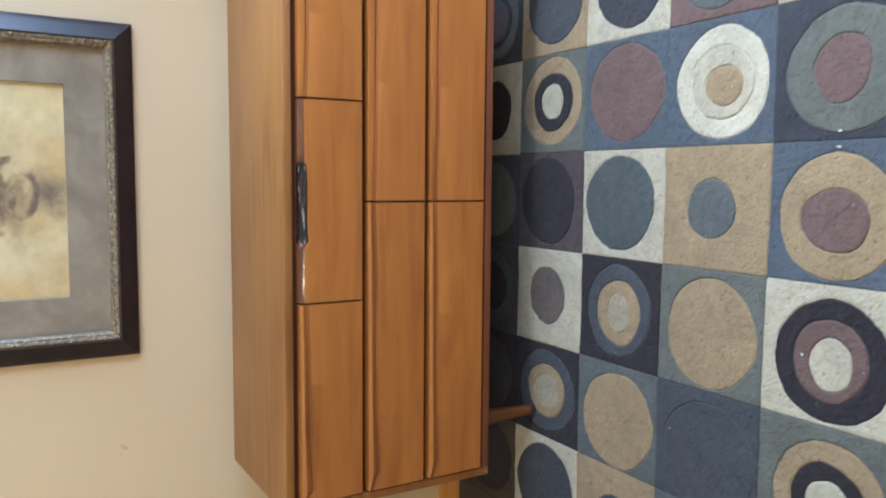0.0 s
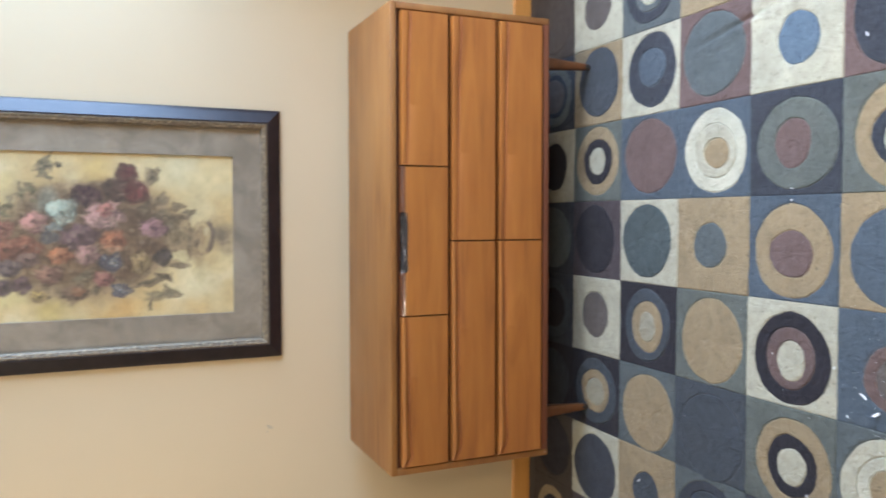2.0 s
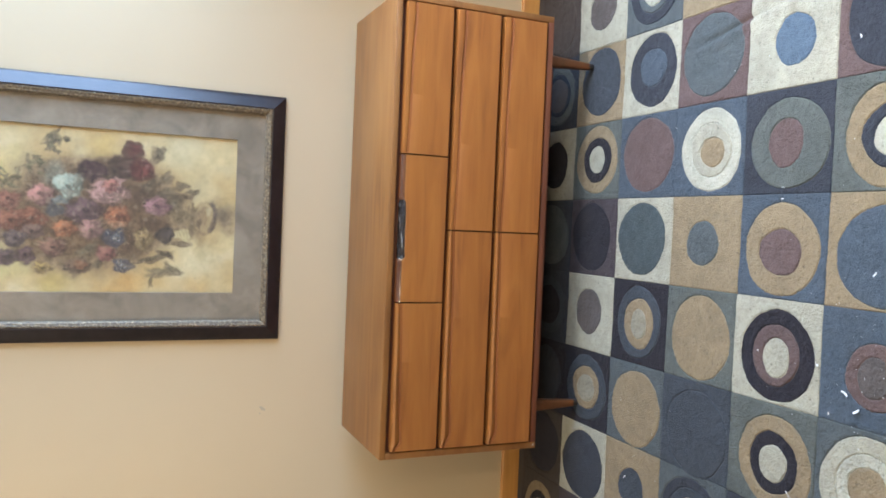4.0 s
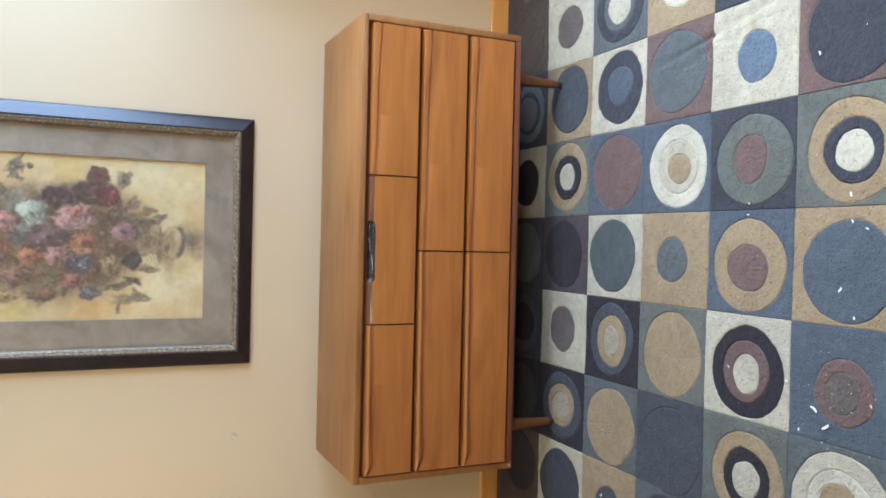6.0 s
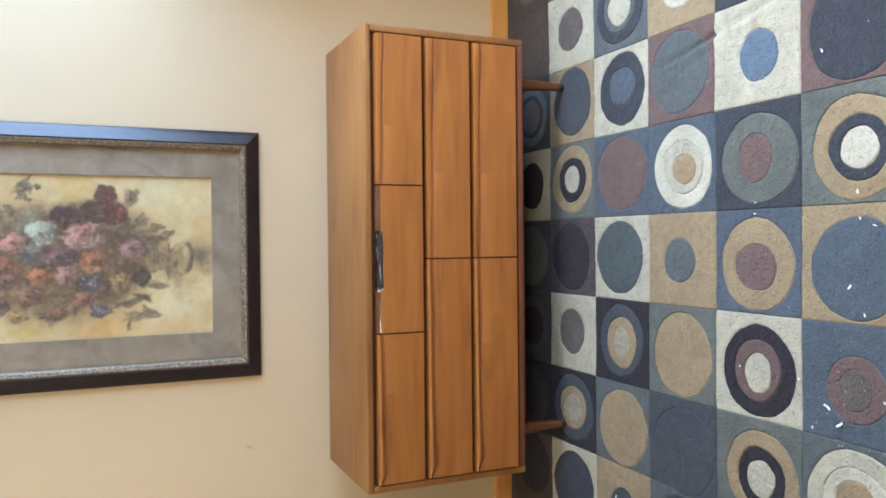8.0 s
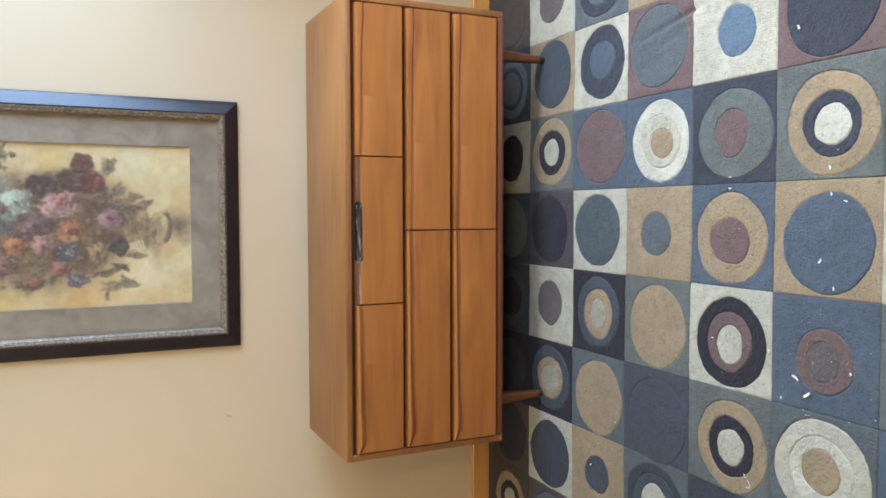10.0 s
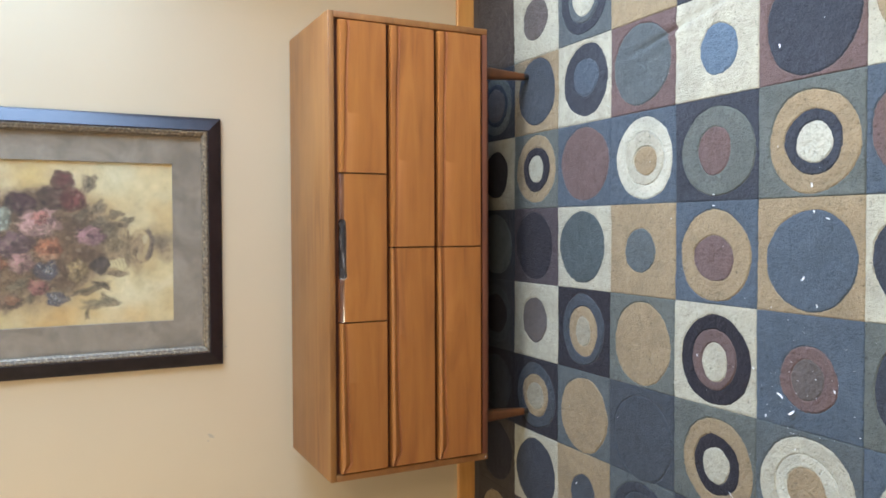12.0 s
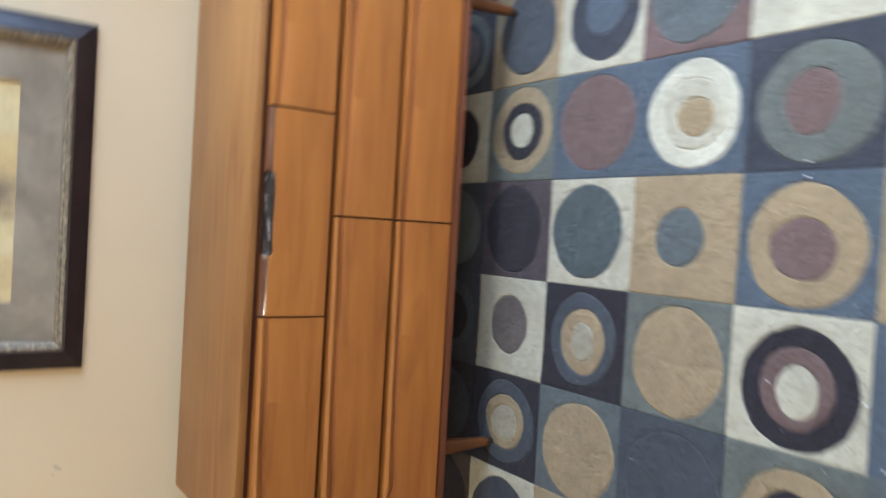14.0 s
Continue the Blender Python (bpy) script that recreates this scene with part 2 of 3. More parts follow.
def structure(name, bm, material, label, category):
    ob = part(name, bm, material, None, "", 35)
    return tagged(ob, label, category, "", "structure")


# ---- the room ----
T = 0.12
bm = box(bmesh.new(), WEST_X - T, EAST_X + T, WALL_Y, WALL_Y + T, FLOOR_Z - T, CEIL_Z + T)
wall_north = structure("wall_north", bm, WALL, "beige painted plaster wall behind the dresser", "wall")
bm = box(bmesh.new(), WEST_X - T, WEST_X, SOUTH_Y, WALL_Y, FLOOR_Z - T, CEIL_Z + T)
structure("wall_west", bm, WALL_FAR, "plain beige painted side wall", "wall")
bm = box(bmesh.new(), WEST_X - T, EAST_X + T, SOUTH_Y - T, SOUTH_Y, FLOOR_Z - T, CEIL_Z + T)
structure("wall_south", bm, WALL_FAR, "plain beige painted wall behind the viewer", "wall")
bm = bmesh.new()
y0, y1, z0, z1 = WIN
box(bm, EAST_X, EAST_X + T, SOUTH_Y, y0, FLOOR_Z - T, CEIL_Z + T)
box(bm, EAST_X, EAST_X + T, y1, WALL_Y, FLOOR_Z - T, CEIL_Z + T)
box(bm, EAST_X, EAST_X + T, y0, y1, FLOOR_Z - T, z0)
box(bm, EAST_X, EAST_X + T, y0, y1, z1, CEIL_Z + T)
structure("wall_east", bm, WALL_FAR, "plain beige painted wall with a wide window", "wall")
bm = box(bmesh.new(), WEST_X, EAST_X, SOUTH_Y, WALL_Y, CEIL_Z, CEIL_Z + T)
structure("ceiling", bm, CEIL, "plain off-white painted ceiling", "ceiling")
bm = box(bmesh.new(), WEST_X, EAST_X, SOUTH_Y, WALL_Y, FLOOR_Z - T, FLOOR_Z)
structure("floor", bm, SUBFLOOR, "dark floor under the large rug", "floor")
# unseen short wall, added to keep daylight off the north wall's lower right
LIGHT_BLOCK = (1.42, 1.62, -0.05, 1.40)
bm = box(bmesh.new(), LIGHT_BLOCK[0], LIGHT_BLOCK[1], LIGHT_BLOCK[2], WALL_Y, FLOOR_Z, LIGHT_BLOCK[3], 0.004)
structure("wall_return", bm, WALL, "short beige wall added out of view to block daylight", "wall")

win = thing("window_1", (EAST_X, (y0 + y1) / 2, z0), "wide white-framed window letting in daylight", "window", "", "structure")
w2, h2 = (y1 - y0) / 2, z1 - z0
bm = bmesh.new()
for a, c, d, e in ((-w2, -w2 + 0.05, 0, h2), (w2 - 0.05, w2, 0, h2), (-w2 + 0.05, w2 - 0.05, 0, 0.05), (-w2 + 0.05, w2 - 0.05, h2 - 0.05, h2), (-0.02, 0.02, 0.05, h2 - 0.05)):
    box(bm, 0.05, 0.10, a, c, d, e)
part("window_frame", bm, WINFRAME, win)
part("window_sill", box(bmesh.new(), -0.06, 0.05, -w2 - 0.03, w2 + 0.03, -0.03, 0.0, 0.004), WINFRAME, win)
for s in (-1, 1):
    p = part("pane", box(bmesh.new(), 0.072, 0.078, min(s * 0.02, s * (w2 - 0.05)), max(s * 0.02, s * (w2 - 0.05)), 0.05, h2 - 0.05), GLASS, win)
    p.visible_shadow = False

for a, c in ((WEST_X, LIGHT_BLOCK[0]), (LIGHT_BLOCK[1], EAST_X)):
    bm = box(bmesh.new(), a, c, WALL_Y - 0.014, WALL_Y, FLOOR_Z, 0.063)
    top = [e for e in bm.edges if all(vv.co.z > 0.06 and vv.co.y < WALL_Y - 0.01 for vv in e.verts)]
    bmesh.ops.bevel(bm, geom=top, offset=0.006, segments=3, affect="EDGES", profile=0.5)
    structure("baseboard", bm, OAK, "honey oak baseboard along the wall", "baseboard")

# fixtures for the added lights, out of view as well
for lx, ly, watts, spread, tone, wash in ADDED_LAMPS:
    lamp = thing("added_ceiling_light", (lx, ly, CEIL_Z), "added unseen round ceiling light with a glowing diffuser", "lamp", "ceiling lights")
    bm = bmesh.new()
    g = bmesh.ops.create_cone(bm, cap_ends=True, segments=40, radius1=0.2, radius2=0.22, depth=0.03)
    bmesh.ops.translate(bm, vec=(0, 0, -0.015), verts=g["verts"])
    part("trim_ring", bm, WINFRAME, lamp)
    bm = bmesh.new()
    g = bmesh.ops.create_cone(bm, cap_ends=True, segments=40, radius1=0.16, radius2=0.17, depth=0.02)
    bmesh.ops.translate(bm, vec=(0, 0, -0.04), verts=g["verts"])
    part("diffuser", bm, ADDED_LAMP_GLOW, lamp)


# marks on the wall
def scuff(x, z, w, h, seed, lean=0.0):
    rnd = random.Random(seed)
    bm = bmesh.new()
    vs = []
    for k in range(14):
        a = k / 14 * math.tau
        r = rnd.uniform(0.55, 1.0)
        vs.append(bm.verts.new((w * r * math.cos(a), -0.0012, h * r * math.sin(a))))
    f = bm.faces.new(vs)
    ret = bmesh.ops.extrude_face_region(bm, geom=[f])
    bmesh.ops.translate(bm, vec=(0, 0.0012, 0), verts=[e for e in ret["geom"] if isinstance(e, bmesh.types.BMVert)])
    ob = part("wall_scuff", bm, SMUDGE, None)
    ob.location, ob.rotation_euler = (x, WALL_Y, z), (0, lean, 0)
    tagged(ob, "small grey scuff mark on the beige wall", "scuff mark", "", "structure")


scuff(-0.695, 1.079, 0.008, 0.016, 3, 0.6)
scuff(-0.712, 1.088, 0.004, 0.004, 4)
scuff(-0.37, 1.02, 0.003, 0.005, 5)

# ---- dresser ----
DW, DD, DH, DB = 0.757, 0.455, 0.793, 0.213      # half width, depth, height, underside of case
TH = 0.021
dresser = thing("dresser", (0, 0, 0), "low walnut mid-century dresser with seven drawers and tapered legs", "dresser")
part("top_panel", box(bmesh.new(), -DW, DW, 0, DD, DH - TH, DH, 0.0025), WOOD_CASE, dresser)
for s in (-1, 1):
    xa, xb = sorted((s * DW, s * (DW - TH)))
    part("side_panel", box(bmesh.new(), xa, xb, 0.0005, DD, DB, DH - TH, 0.002), WOOD_CASE, dresser)
part("bottom_panel", box(bmesh.new(), -DW + TH, DW - TH, 0.0005, DD, DB, DB + TH, 0.002), WOOD_RED, dresser, "reddish dark bottom board")
part("back_panel", box(bmesh.new(), -DW + TH, DW - TH, DD - 0.012, DD - 0.004, DB + TH, DH - TH), WOOD_SHADED, dresser)
# one board behind all drawers; its dark colour carries the gaps' shade
part("inner_frame", box(bmesh.new(), -DW + TH, DW - TH, 0.019, 0.034, DB + TH, DH - TH), WOOD_SHADED, dresser, "board behind the drawer gaps, darkened for their shade")


def drawer(x0, x1, z0, z1, inner, notch=None):
    """A drawer whose front has a finger bevel along its upper edge. inner: the x at which that bevel is narrowest."""
    yF, back = -0.007, 0.018
    n = 72
    bm = bmesh.new()
    rows = []
    outer = x0 if abs(x0 - inner) > abs(x1 - inner) else x1
    for k in range(n + 1):
        x = x0 + (x1 - x0) * k / n
        if notch:
            hb = 0.014
            d = 0.010
            u = abs(x - notch[0]) / notch[1]
            if u < 1.12:
                w = min(1.0, max(0.0, (1.12 - u) / 0.14))
                w = w * w * (3 - 2 * w)
                wave = 0.003 * math.sin((x - notch[0]) * 24)
                hb += (0.007 - 0.05 * (x - notch[0]) + wave) * w
                d += 0.010 * w
        else:
            u = abs(x - inner) / abs(outer - inner)
            hb = 0.016 + 0.017 * u ** 1.2 + 0.002 * math.sin(u * 7)
            d = 0.011 + 0.010 * u
            if u > 0.94:
                e = (u - 0.94) / 0.06
                hb *= 1 - (0.75 if outer < inner else 0.15) * e
                d *= 1 - 0.5 * e
        bulge = 0.0012
        if notch:
            lip = [(yF + 0.0003, z1 - hb), (yF + d * 0.30, z1 - hb * 0.55), (yF + d * 0.75, z1 - hb * 0.12)]
        else:
            k2 = min(1.0, 0.35 + u)
            roll = 0.0034 if outer < inner else 0.0008
            lip = [(yF + 0.0042 * k2, z1 - hb + 0.001), (yF + 0.0002 * k2, z1 - hb * 0.78), (yF - roll * k2 + 0.0003, z1 - hb * 0.42), (yF + 0.001, z1 - hb * 0.12)]
        prof = [(back, z0), (yF + 0.003, z0), (yF, z0 + 0.003), (yF - bulge * 0.8, z0 + (z1 - z0) * 0.3), (yF - bulge, z0 + (z1 - z0) * 0.55),
                (yF - bulge * 0.4, z1 - hb - 0.005), *lip, (yF + d, z1), (back, z1)]
        rows.append([bm.verts.new((x, yy, zz)) for yy, zz in prof])
    for k, (a, c) in enumerate(zip(rows, rows[1:])):
        xm = (a[0].co.x + c[0].co.x) / 2
        for j in range(len(a) - 1):
            f = bm.faces.new((a[j], a[j + 1], c[j + 1], c[j]))
            if notch and j in (6, 7, 8) and abs(xm - notch[0]) < notch[1] * 1.08:
                f.material_index = 1
            elif notch and j in (6, 7, 8):
                f.material_index = 2
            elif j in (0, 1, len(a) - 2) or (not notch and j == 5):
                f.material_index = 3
        bm.faces.new((a[-1], a[0], c[0], c[-1]))
    bm.faces.new(rows[0])
    bm.faces.new(rows[-1][::-1])
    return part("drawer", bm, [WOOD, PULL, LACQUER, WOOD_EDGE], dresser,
                "middle drawer with a dark scooped finger pull" if notch else "", 30)


GX = 0.0025
XI = DW - TH - 0.0065
R1, R2, R3 = (0.595, 0.758), (0.421, 0.582), (0.242, 0.408)
drawer(-XI, -0.241 - GX, *R1, -0.241)
drawer(-0.241 + GX, 0.241 - GX, *R1, 0, notch=(-0.004, 0.090))
drawer(0.241 + GX, XI, *R1, 0.241)
for R in (R2, R3):
    drawer(-XI, -GX, *R, 0.0)
    drawer(GX, XI, *R, 0.0)

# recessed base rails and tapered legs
part("base_rail", box(bmesh.new(), -0.59, 0.59, 0.052, 0.074, DB - 0.034, DB, 0.002), WOOD_SHADED, dresser)
part("base_rail", box(bmesh.new(), -0.59, 0.59, 0.365, 0.387, DB - 0.034, DB, 0.002), WOOD_SHADED, dresser)


bm = bmesh.new()
bmesh.ops.create_icosphere(bm, subdivisions=1, radius=1.0, matrix=Matrix.Translation((-DW + 0.011, 0.0005, DB + 0.009)) @ Matrix.Diagonal((0.0024, 0.0012, 0.0018, 1)))
part("worn_chip", bm, PAPER, dresser, "pale bare chip on the case corner")


def leg(x, y):
    bm = bmesh.new()
    secs = [(0.0, 0.0115), (0.02, 0.0125), (0.10, 0.017), (0.17, 0.0215), (DB, 0.0235)]
    loops = []
    for z, r in secs[1:]:
        loops.append([bm.verts.new((x + r * math.copysign(abs(math.cos(a)) ** 0.6, math.cos(a)), y + r * math.copysign(abs(math.sin(a)) ** 0.6, math.sin(a)), z))
                      for a in [k / 24 * math.tau for k in range(24)]])
    for a, c in zip(loops, loops[1:]):
        for k in range(24):
            bm.faces.new((a[k], a[(k + 1) % 24], c[(k + 1) % 24], c[k]))
    bm.faces.new(loops[0][::-1])
    bm.faces.new(loops[-1])
    lg = part("leg", bm, WOOD_LEG, dresser)
    bm = bmesh.new()
    g = bmesh.ops.create_cone(bm, cap_ends=True, segments=24, radius1=0.0115, radius2=0.013, depth=0.024)
    bmesh.ops.translate(bm, vec=(x, y, 0.012), verts=g["verts"])
    part("ferrule", bm, BLACK_TIP, lg, "dark foot tip")


for lx in (-0.622, 0.620):
    for ly in (0.075, 0.375):
        leg(lx, ly)

# ---- framed flower painting ----
PX0, PX1, PZ0, PZ1 = -0.432, 0.463, 1.033, 2.20
picture = thing("framed_painting", ((PX0 + PX1) / 2, WALL_Y, PZ0), "framed flower still life with grey mat and dark frame", "painting")
hw, hh = (PX1 - PX0) / 2, PZ1 - PZ0


def sweep(profile, closed=False):
    """Mitred frame: profile of (inset from the outer edge, distance from the wall)."""
    bm = bmesh.new()
    loops = []
    for d, o in profile:
        loops.append([bm.verts.new(p) for p in ((-hw + d, -o, d), (hw - d, -o, d), (hw - d, -o, hh - d), (-hw + d, -o, hh - d))])
    pairs = list(zip(loops, loops[1:])) + ([(loops[-1], loops[0])] if closed else [])
    for a, c in pairs:
        for k in range(4):
            bm.faces.new((a[k], a[(k + 1) % 4], c[(k + 1) % 4], c[k]))
    return bm


part("frame", sweep([(0.0, 0.0), (0.0, 0.011), (0.003, 0.014), (0.013, 0.019), (0.027, 0.0255), (0.040, 0.0315), (0.0465, 0.0345), (0.049, 0.034), (0.050, 0.0335), (0.050, 0.0)], True),
     ESPRESSO, picture, "glossy espresso-brown sloped frame", 28)
bm = sweep([(0.050, 0.0), (0.050, 0.030), (0.053, 0.0325), (0.0585, 0.031), (0.062, 0.0275), (0.065, 0.0285), (0.068, 0.0265), (0.071, 0.0225), (0.072, 0.018), (0.072, 0.0)], True)
d = 0.0555
run = [((-hw + d, d), (hw - d, d)), ((hw - d, d), (hw - d, hh - d)), ((hw - d, hh - d), (-hw + d, hh - d)), ((-hw + d, hh - d), (-hw + d, d))]
for (ax, az), (bx, bz) in run:
    L = math.hypot(bx - ax, bz - az)
    cnt = round(L / 0.024)
    for k in range(cnt):
        u = (k + 0.5) / cnt
        big = k % 3 == 0
        bmesh.ops.create_icosphere(bm, subdivisions=1, radius=0.0058 if big else 0.0034,
                                   matrix=Matrix.Translation((ax + (bx - ax) * u, -0.0315, az + (bz - az) * u)))
part("gilt_fillet", bm, GILT, picture, "beaded dull gold inner fillet")
M0, M1 = 0.072, 0.170
bm = sweep([(M0, 0.0), (M0, 0.012), (M1 - 0.001, 0.012), (M1, 0.0105), (M1, 0.0)], True)
part("mat_board", bm, MATBOARD, picture, "grey suede mat board")
bm = box(bmesh.new(), -hw + M1 - 0.01, hw - M1 + 0.01, -0.0035, -0.0005, M1 - 0.01, hh - M1 + 0.01)
part("canvas", bm, CANVAS, picture, "cream and ochre painted ground")
pane = part("glass", box(bmesh.new(), -hw + 0.0685, hw - 0.0685, -0.0155, -0.0140, 0.0685, hh - 0.0685), GLASS, picture)
pane.visible_shadow = False

# the painting: brush strokes laid one over another on a fine grid of the canvas
rnd = random.Random(11)
CW, CH, CELL = PX1 - PX0 - 2 * M1 + 0.012, PZ1 - PZ0 - 2 * M1 + 0.012, 0.0016
NU, NV = int(CW / CELL) + 1, int(CH / CELL) + 1
UU, VV = np.meshgrid(np.linspace(0, CW, NU), np.linspace(0, CH, NV))
paintwork = np.zeros((NV, NU, 3))


def lin(r, g, b):
    return np.array([((q / 255 + 0.055) / 1.055) ** 2.4 for q in (r, g, b)])


def stroke(x, y, rx, ry, turn, col, alpha=0.8, soft=0.5, rag=0.12):
    """One soft-edged dab of pigment at x across and y up the canvas, in metres."""
    R = max(rx, ry) * 1.5 + CELL
    i0, i1 = max(0, int((x - R) / CELL)), min(NU, int((x + R) / CELL) + 2)
    j0, j1 = max(0, int((y - R) / CELL)), min(NV, int((y + R) / CELL) + 2)
    if i0 >= i1 or j0 >= j1:
        return
    dx, dy = UU[j0:j1, i0:i1] - x, VV[j0:j1, i0:i1] - y
    c, s = math.cos(turn), math.sin(turn)
    px, py = (dx * c + dy * s) / rx, (dy * c - dx * s) / ry
    a = np.arctan2(py, px)
    ph = rnd.uniform(0, 6.28)
    d = np.hypot(px, py) * (1 + rag * np.sin(3 * a + ph) + rag * 0.7 * np.sin(5 * a + ph * 2.3))
    m = np.clip((1 + soft * 0.5 - d) / max(soft, 0.05), 0, 1)
    m = (alpha * m * m * (3 - 2 * m))[..., None]
    j = rnd.uniform(0.9, 1.1)
    paintwork[j0:j1, i0:i1] = paintwork[j0:j1, i0:i1] * (1 - m) + np.clip(col * j, 0, 1) * m


SHEET = 0.00096                          # metres for one step of the layout


def at_sheet(X, Y):
    """Place on the canvas, in metres, from the bouquet's layout: X down the painting, Y from its right side to its left."""
    d = 846 - X
    top, low = 115 + 15 * X / 846, 690 - 40 * X / 846
    return CW * (1 - (Y - top) / (low - top)), 0.96 * d * (0.001067 - 0.00006 * d / 846) + 0.006


# mottled ground: cream, straw and ochre washes
paintwork[:] = lin(207, 181, 130)
GROUNDS = [lin(216, 197, 150), lin(206, 170, 110), lin(222, 206, 166), lin(202, 174, 120), lin(210, 188, 138), lin(196, 158, 100)]
for k in range(420):
    r = rnd.uniform(0.02, 0.09)
    stroke(rnd.uniform(0, CW), rnd.uniform(0, CH), r * rnd.uniform(0.5, 1), r, rnd.uniform(0, 3), rnd.choice(GROUNDS), rnd.uniform(0.15, 0.4), 1.0)
for X, Y, r, c, al in ((460, 640, 70, lin(206, 158, 88), 0.7), (250, 640, 60, lin(200, 172, 96), 0.5), (700, 560, 80, lin(220, 204, 160), 0.6), (640, 180, 70, lin(214, 200, 158), 0.6),
                       (400, 190, 60, lin(204, 172, 104), 0.6), (60, 280, 60, lin(208, 182, 108), 0.6), (60, 600, 80, lin(196, 186, 120), 0.6)):
    for k in range(10):
        stroke(*at_sheet(X + rnd.gauss(0, r * 0.5), Y + rnd.gauss(0, r * 0.4)), r * 0.7 * SHEET, r * 0.45 * SHEET, rnd.uniform(0, 3), c, al * 0.35, 1.0)
bare = paintwork.copy()
# layout of the bouquet: px down the painting to 945 at its foot, py from its right side to its left
STEP = 0.00072


def spot(px, py):
    top, low = 12 + 0.035 * px, 770 - 0.026 * px
    X = 846 - (929 - px) * 0.752
    a, c = 115 + 15 * X / 846, 690 - 40 * X / 846
    return at_sheet(X, a + (py + 8 - top) / (low - top) * (c - a))


def daub(px, py, rx, ry, col, alpha=0.8, soft=0.5, turn=0.0, rag=0.12):
    stroke(*spot(px, py), ry * STEP, rx * STEP, turn, lin(*col) * 0.9, alpha, soft, rag)


def wash(px, py, rx, ry, col, n=24, alpha=0.16):
    for _ in range(n):
        daub(px + rnd.gauss(0, rx * 0.5), py + rnd.gauss(0, ry * 0.5), rx * rnd.uniform(0.3, 0.6), ry * rnd.uniform(0.3, 0.6), col, alpha, 1.1, rnd.uniform(0, 3))


def tint(col, k):
    return tuple(min(255, q * k) for q in col)


def rose(px, py, rx, ry, col, petals=7, heart=None):
    """A bloom of overlapping petals, lit from the upper left, with a dark surround and a folded heart."""
    rx, ry, col = rx * 0.92, ry * 0.92, tuple(0.90 * q + 0.06 * h for q, h in zip(col, (120, 92, 70)))
    daub(px, py, rx * 1.12, ry * 1.12, tint(col, 0.55), 0.45, 0.7)
    daub(px, py, rx, ry, tint(col, 0.86), 0.85, 0.35)
    for ring, (q, w, n) in enumerate(((0.68, 0.42, petals), (0.36, 0.34, petals - 2))):
        for k in range(n):
            a = k / n * math.tau + ring * 0.6 + rnd.uniform(-0.3, 0.3)
            lit = 1.0 + 0.22 * math.cos(a + 2.4) + rnd.uniform(-0.08, 0.10)
            x, y = px + math.cos(a) * q * rx, py + math.sin(a) * q * ry
            daub(x, y, w * rx * rnd.uniform(0.9, 1.2), w * ry * rnd.uniform(0.8, 1.1), tint(col, lit), 0.62, 0.45, rnd.uniform(-0.5, 0.5), 0.18)
            daub(x - math.cos(a) * w * rx * 0.7, y - math.sin(a) * w * ry * 0.7, w * rx * 0.55, w * ry * 0.16, tint(col, 0.6), 0.4, 0.8, 1.57 - a)
            daub(x + math.cos(a) * w * rx * 0.4, y + math.sin(a) * w * ry * 0.4, w * rx * 0.4, w * ry * 0.22, tint(col, 1.22), 0.4, 0.8, 1.57 - a)
    daub(px, py, rx * 0.2, ry * 0.2, heart or tint(col, 0.62), 0.7, 0.6)


def ball(px, py, rx, ry, col):
    """A round dark bloom with a lit crown and a few folds."""
    daub(px, py, rx * 1.05, ry * 1.05, tint(col, 0.72), 0.85, 0.3, 0, 0.06)
    daub(px + rx * 0.1, py - ry * 0.1, rx * 0.72, ry * 0.72, col, 0.7, 0.8)
    daub(px + rx * 0.25, py - ry * 0.1, rx * 0.35, ry * 0.45, tint(col, 1.22), 0.4, 0.9)
    for _ in range(4):
        daub(px + rnd.uniform(-0.5, 0.5) * rx, py + rnd.uniform(-0.5, 0.5) * ry, rx * 0.35, ry * 0.06, tint(col, 0.55), 0.5, 0.8, rnd.uniform(0, 3))


def lace(px, py, rx, ry, col):
    """A dark head of small florets edged in white."""
    daub(px, py, rx, ry, col, 0.85, 0.35)
    for _ in range(22):
        a, q = rnd.uniform(0, math.tau), rnd.uniform(0, 0.8)
        x, y = px + math.cos(a) * q * rx, py + math.sin(a) * q * ry
        daub(x, y, rx * 0.16, ry * 0.13, tint(col, rnd.choice((0.55, 1.2))), 0.6, 0.5)
        daub(x + 3, y - 3, rx * 0.15, ry * 0.035, (190, 194, 196), 0.65, 0.5, rnd.uniform(0, 3))


def leaf(px, py, long, wide, angle, col):
    """One pointed leaf with a dark rib; angle from the painting's downward direction."""
    daub(px, py, long, wide, tint(col, 0.82), 0.52, 0.6, angle, 0.16)
    daub(px, py - wide * 0.25, long * 0.7, wide * 0.5, tint(col, 1.12), 0.5, 0.7, angle, 0.2)
    daub(px, py, long * 0.9, wide * 0.09, tint(col, 0.55), 0.42, 0.7, angle)


def spray(px, py, r, col, n=9):
    for k in range(n):
        a, q = rnd.uniform(0, math.tau), rnd.uniform(0.1, 0.85) * r
        leaf(px + q * math.cos(a), py + q * math.sin(a), r * rnd.uniform(0.28, 0.45), r * rnd.uniform(0.13, 0.22), rnd.uniform(0, 3.1), tint(col, rnd.uniform(0.85, 1.15)))


# brown haze behind the bouquet and beside the urn
wash(330, 400, 330, 210, (150, 124, 84), 90, 0.13)
wash(300, 380, 260, 150, (128, 100, 68), 110, 0.24)
wash(250, 450, 290, 110, (140, 110, 74), 60, 0.18)
wash(880, 390, 60, 80, (140, 124, 98), 40, 0.14)
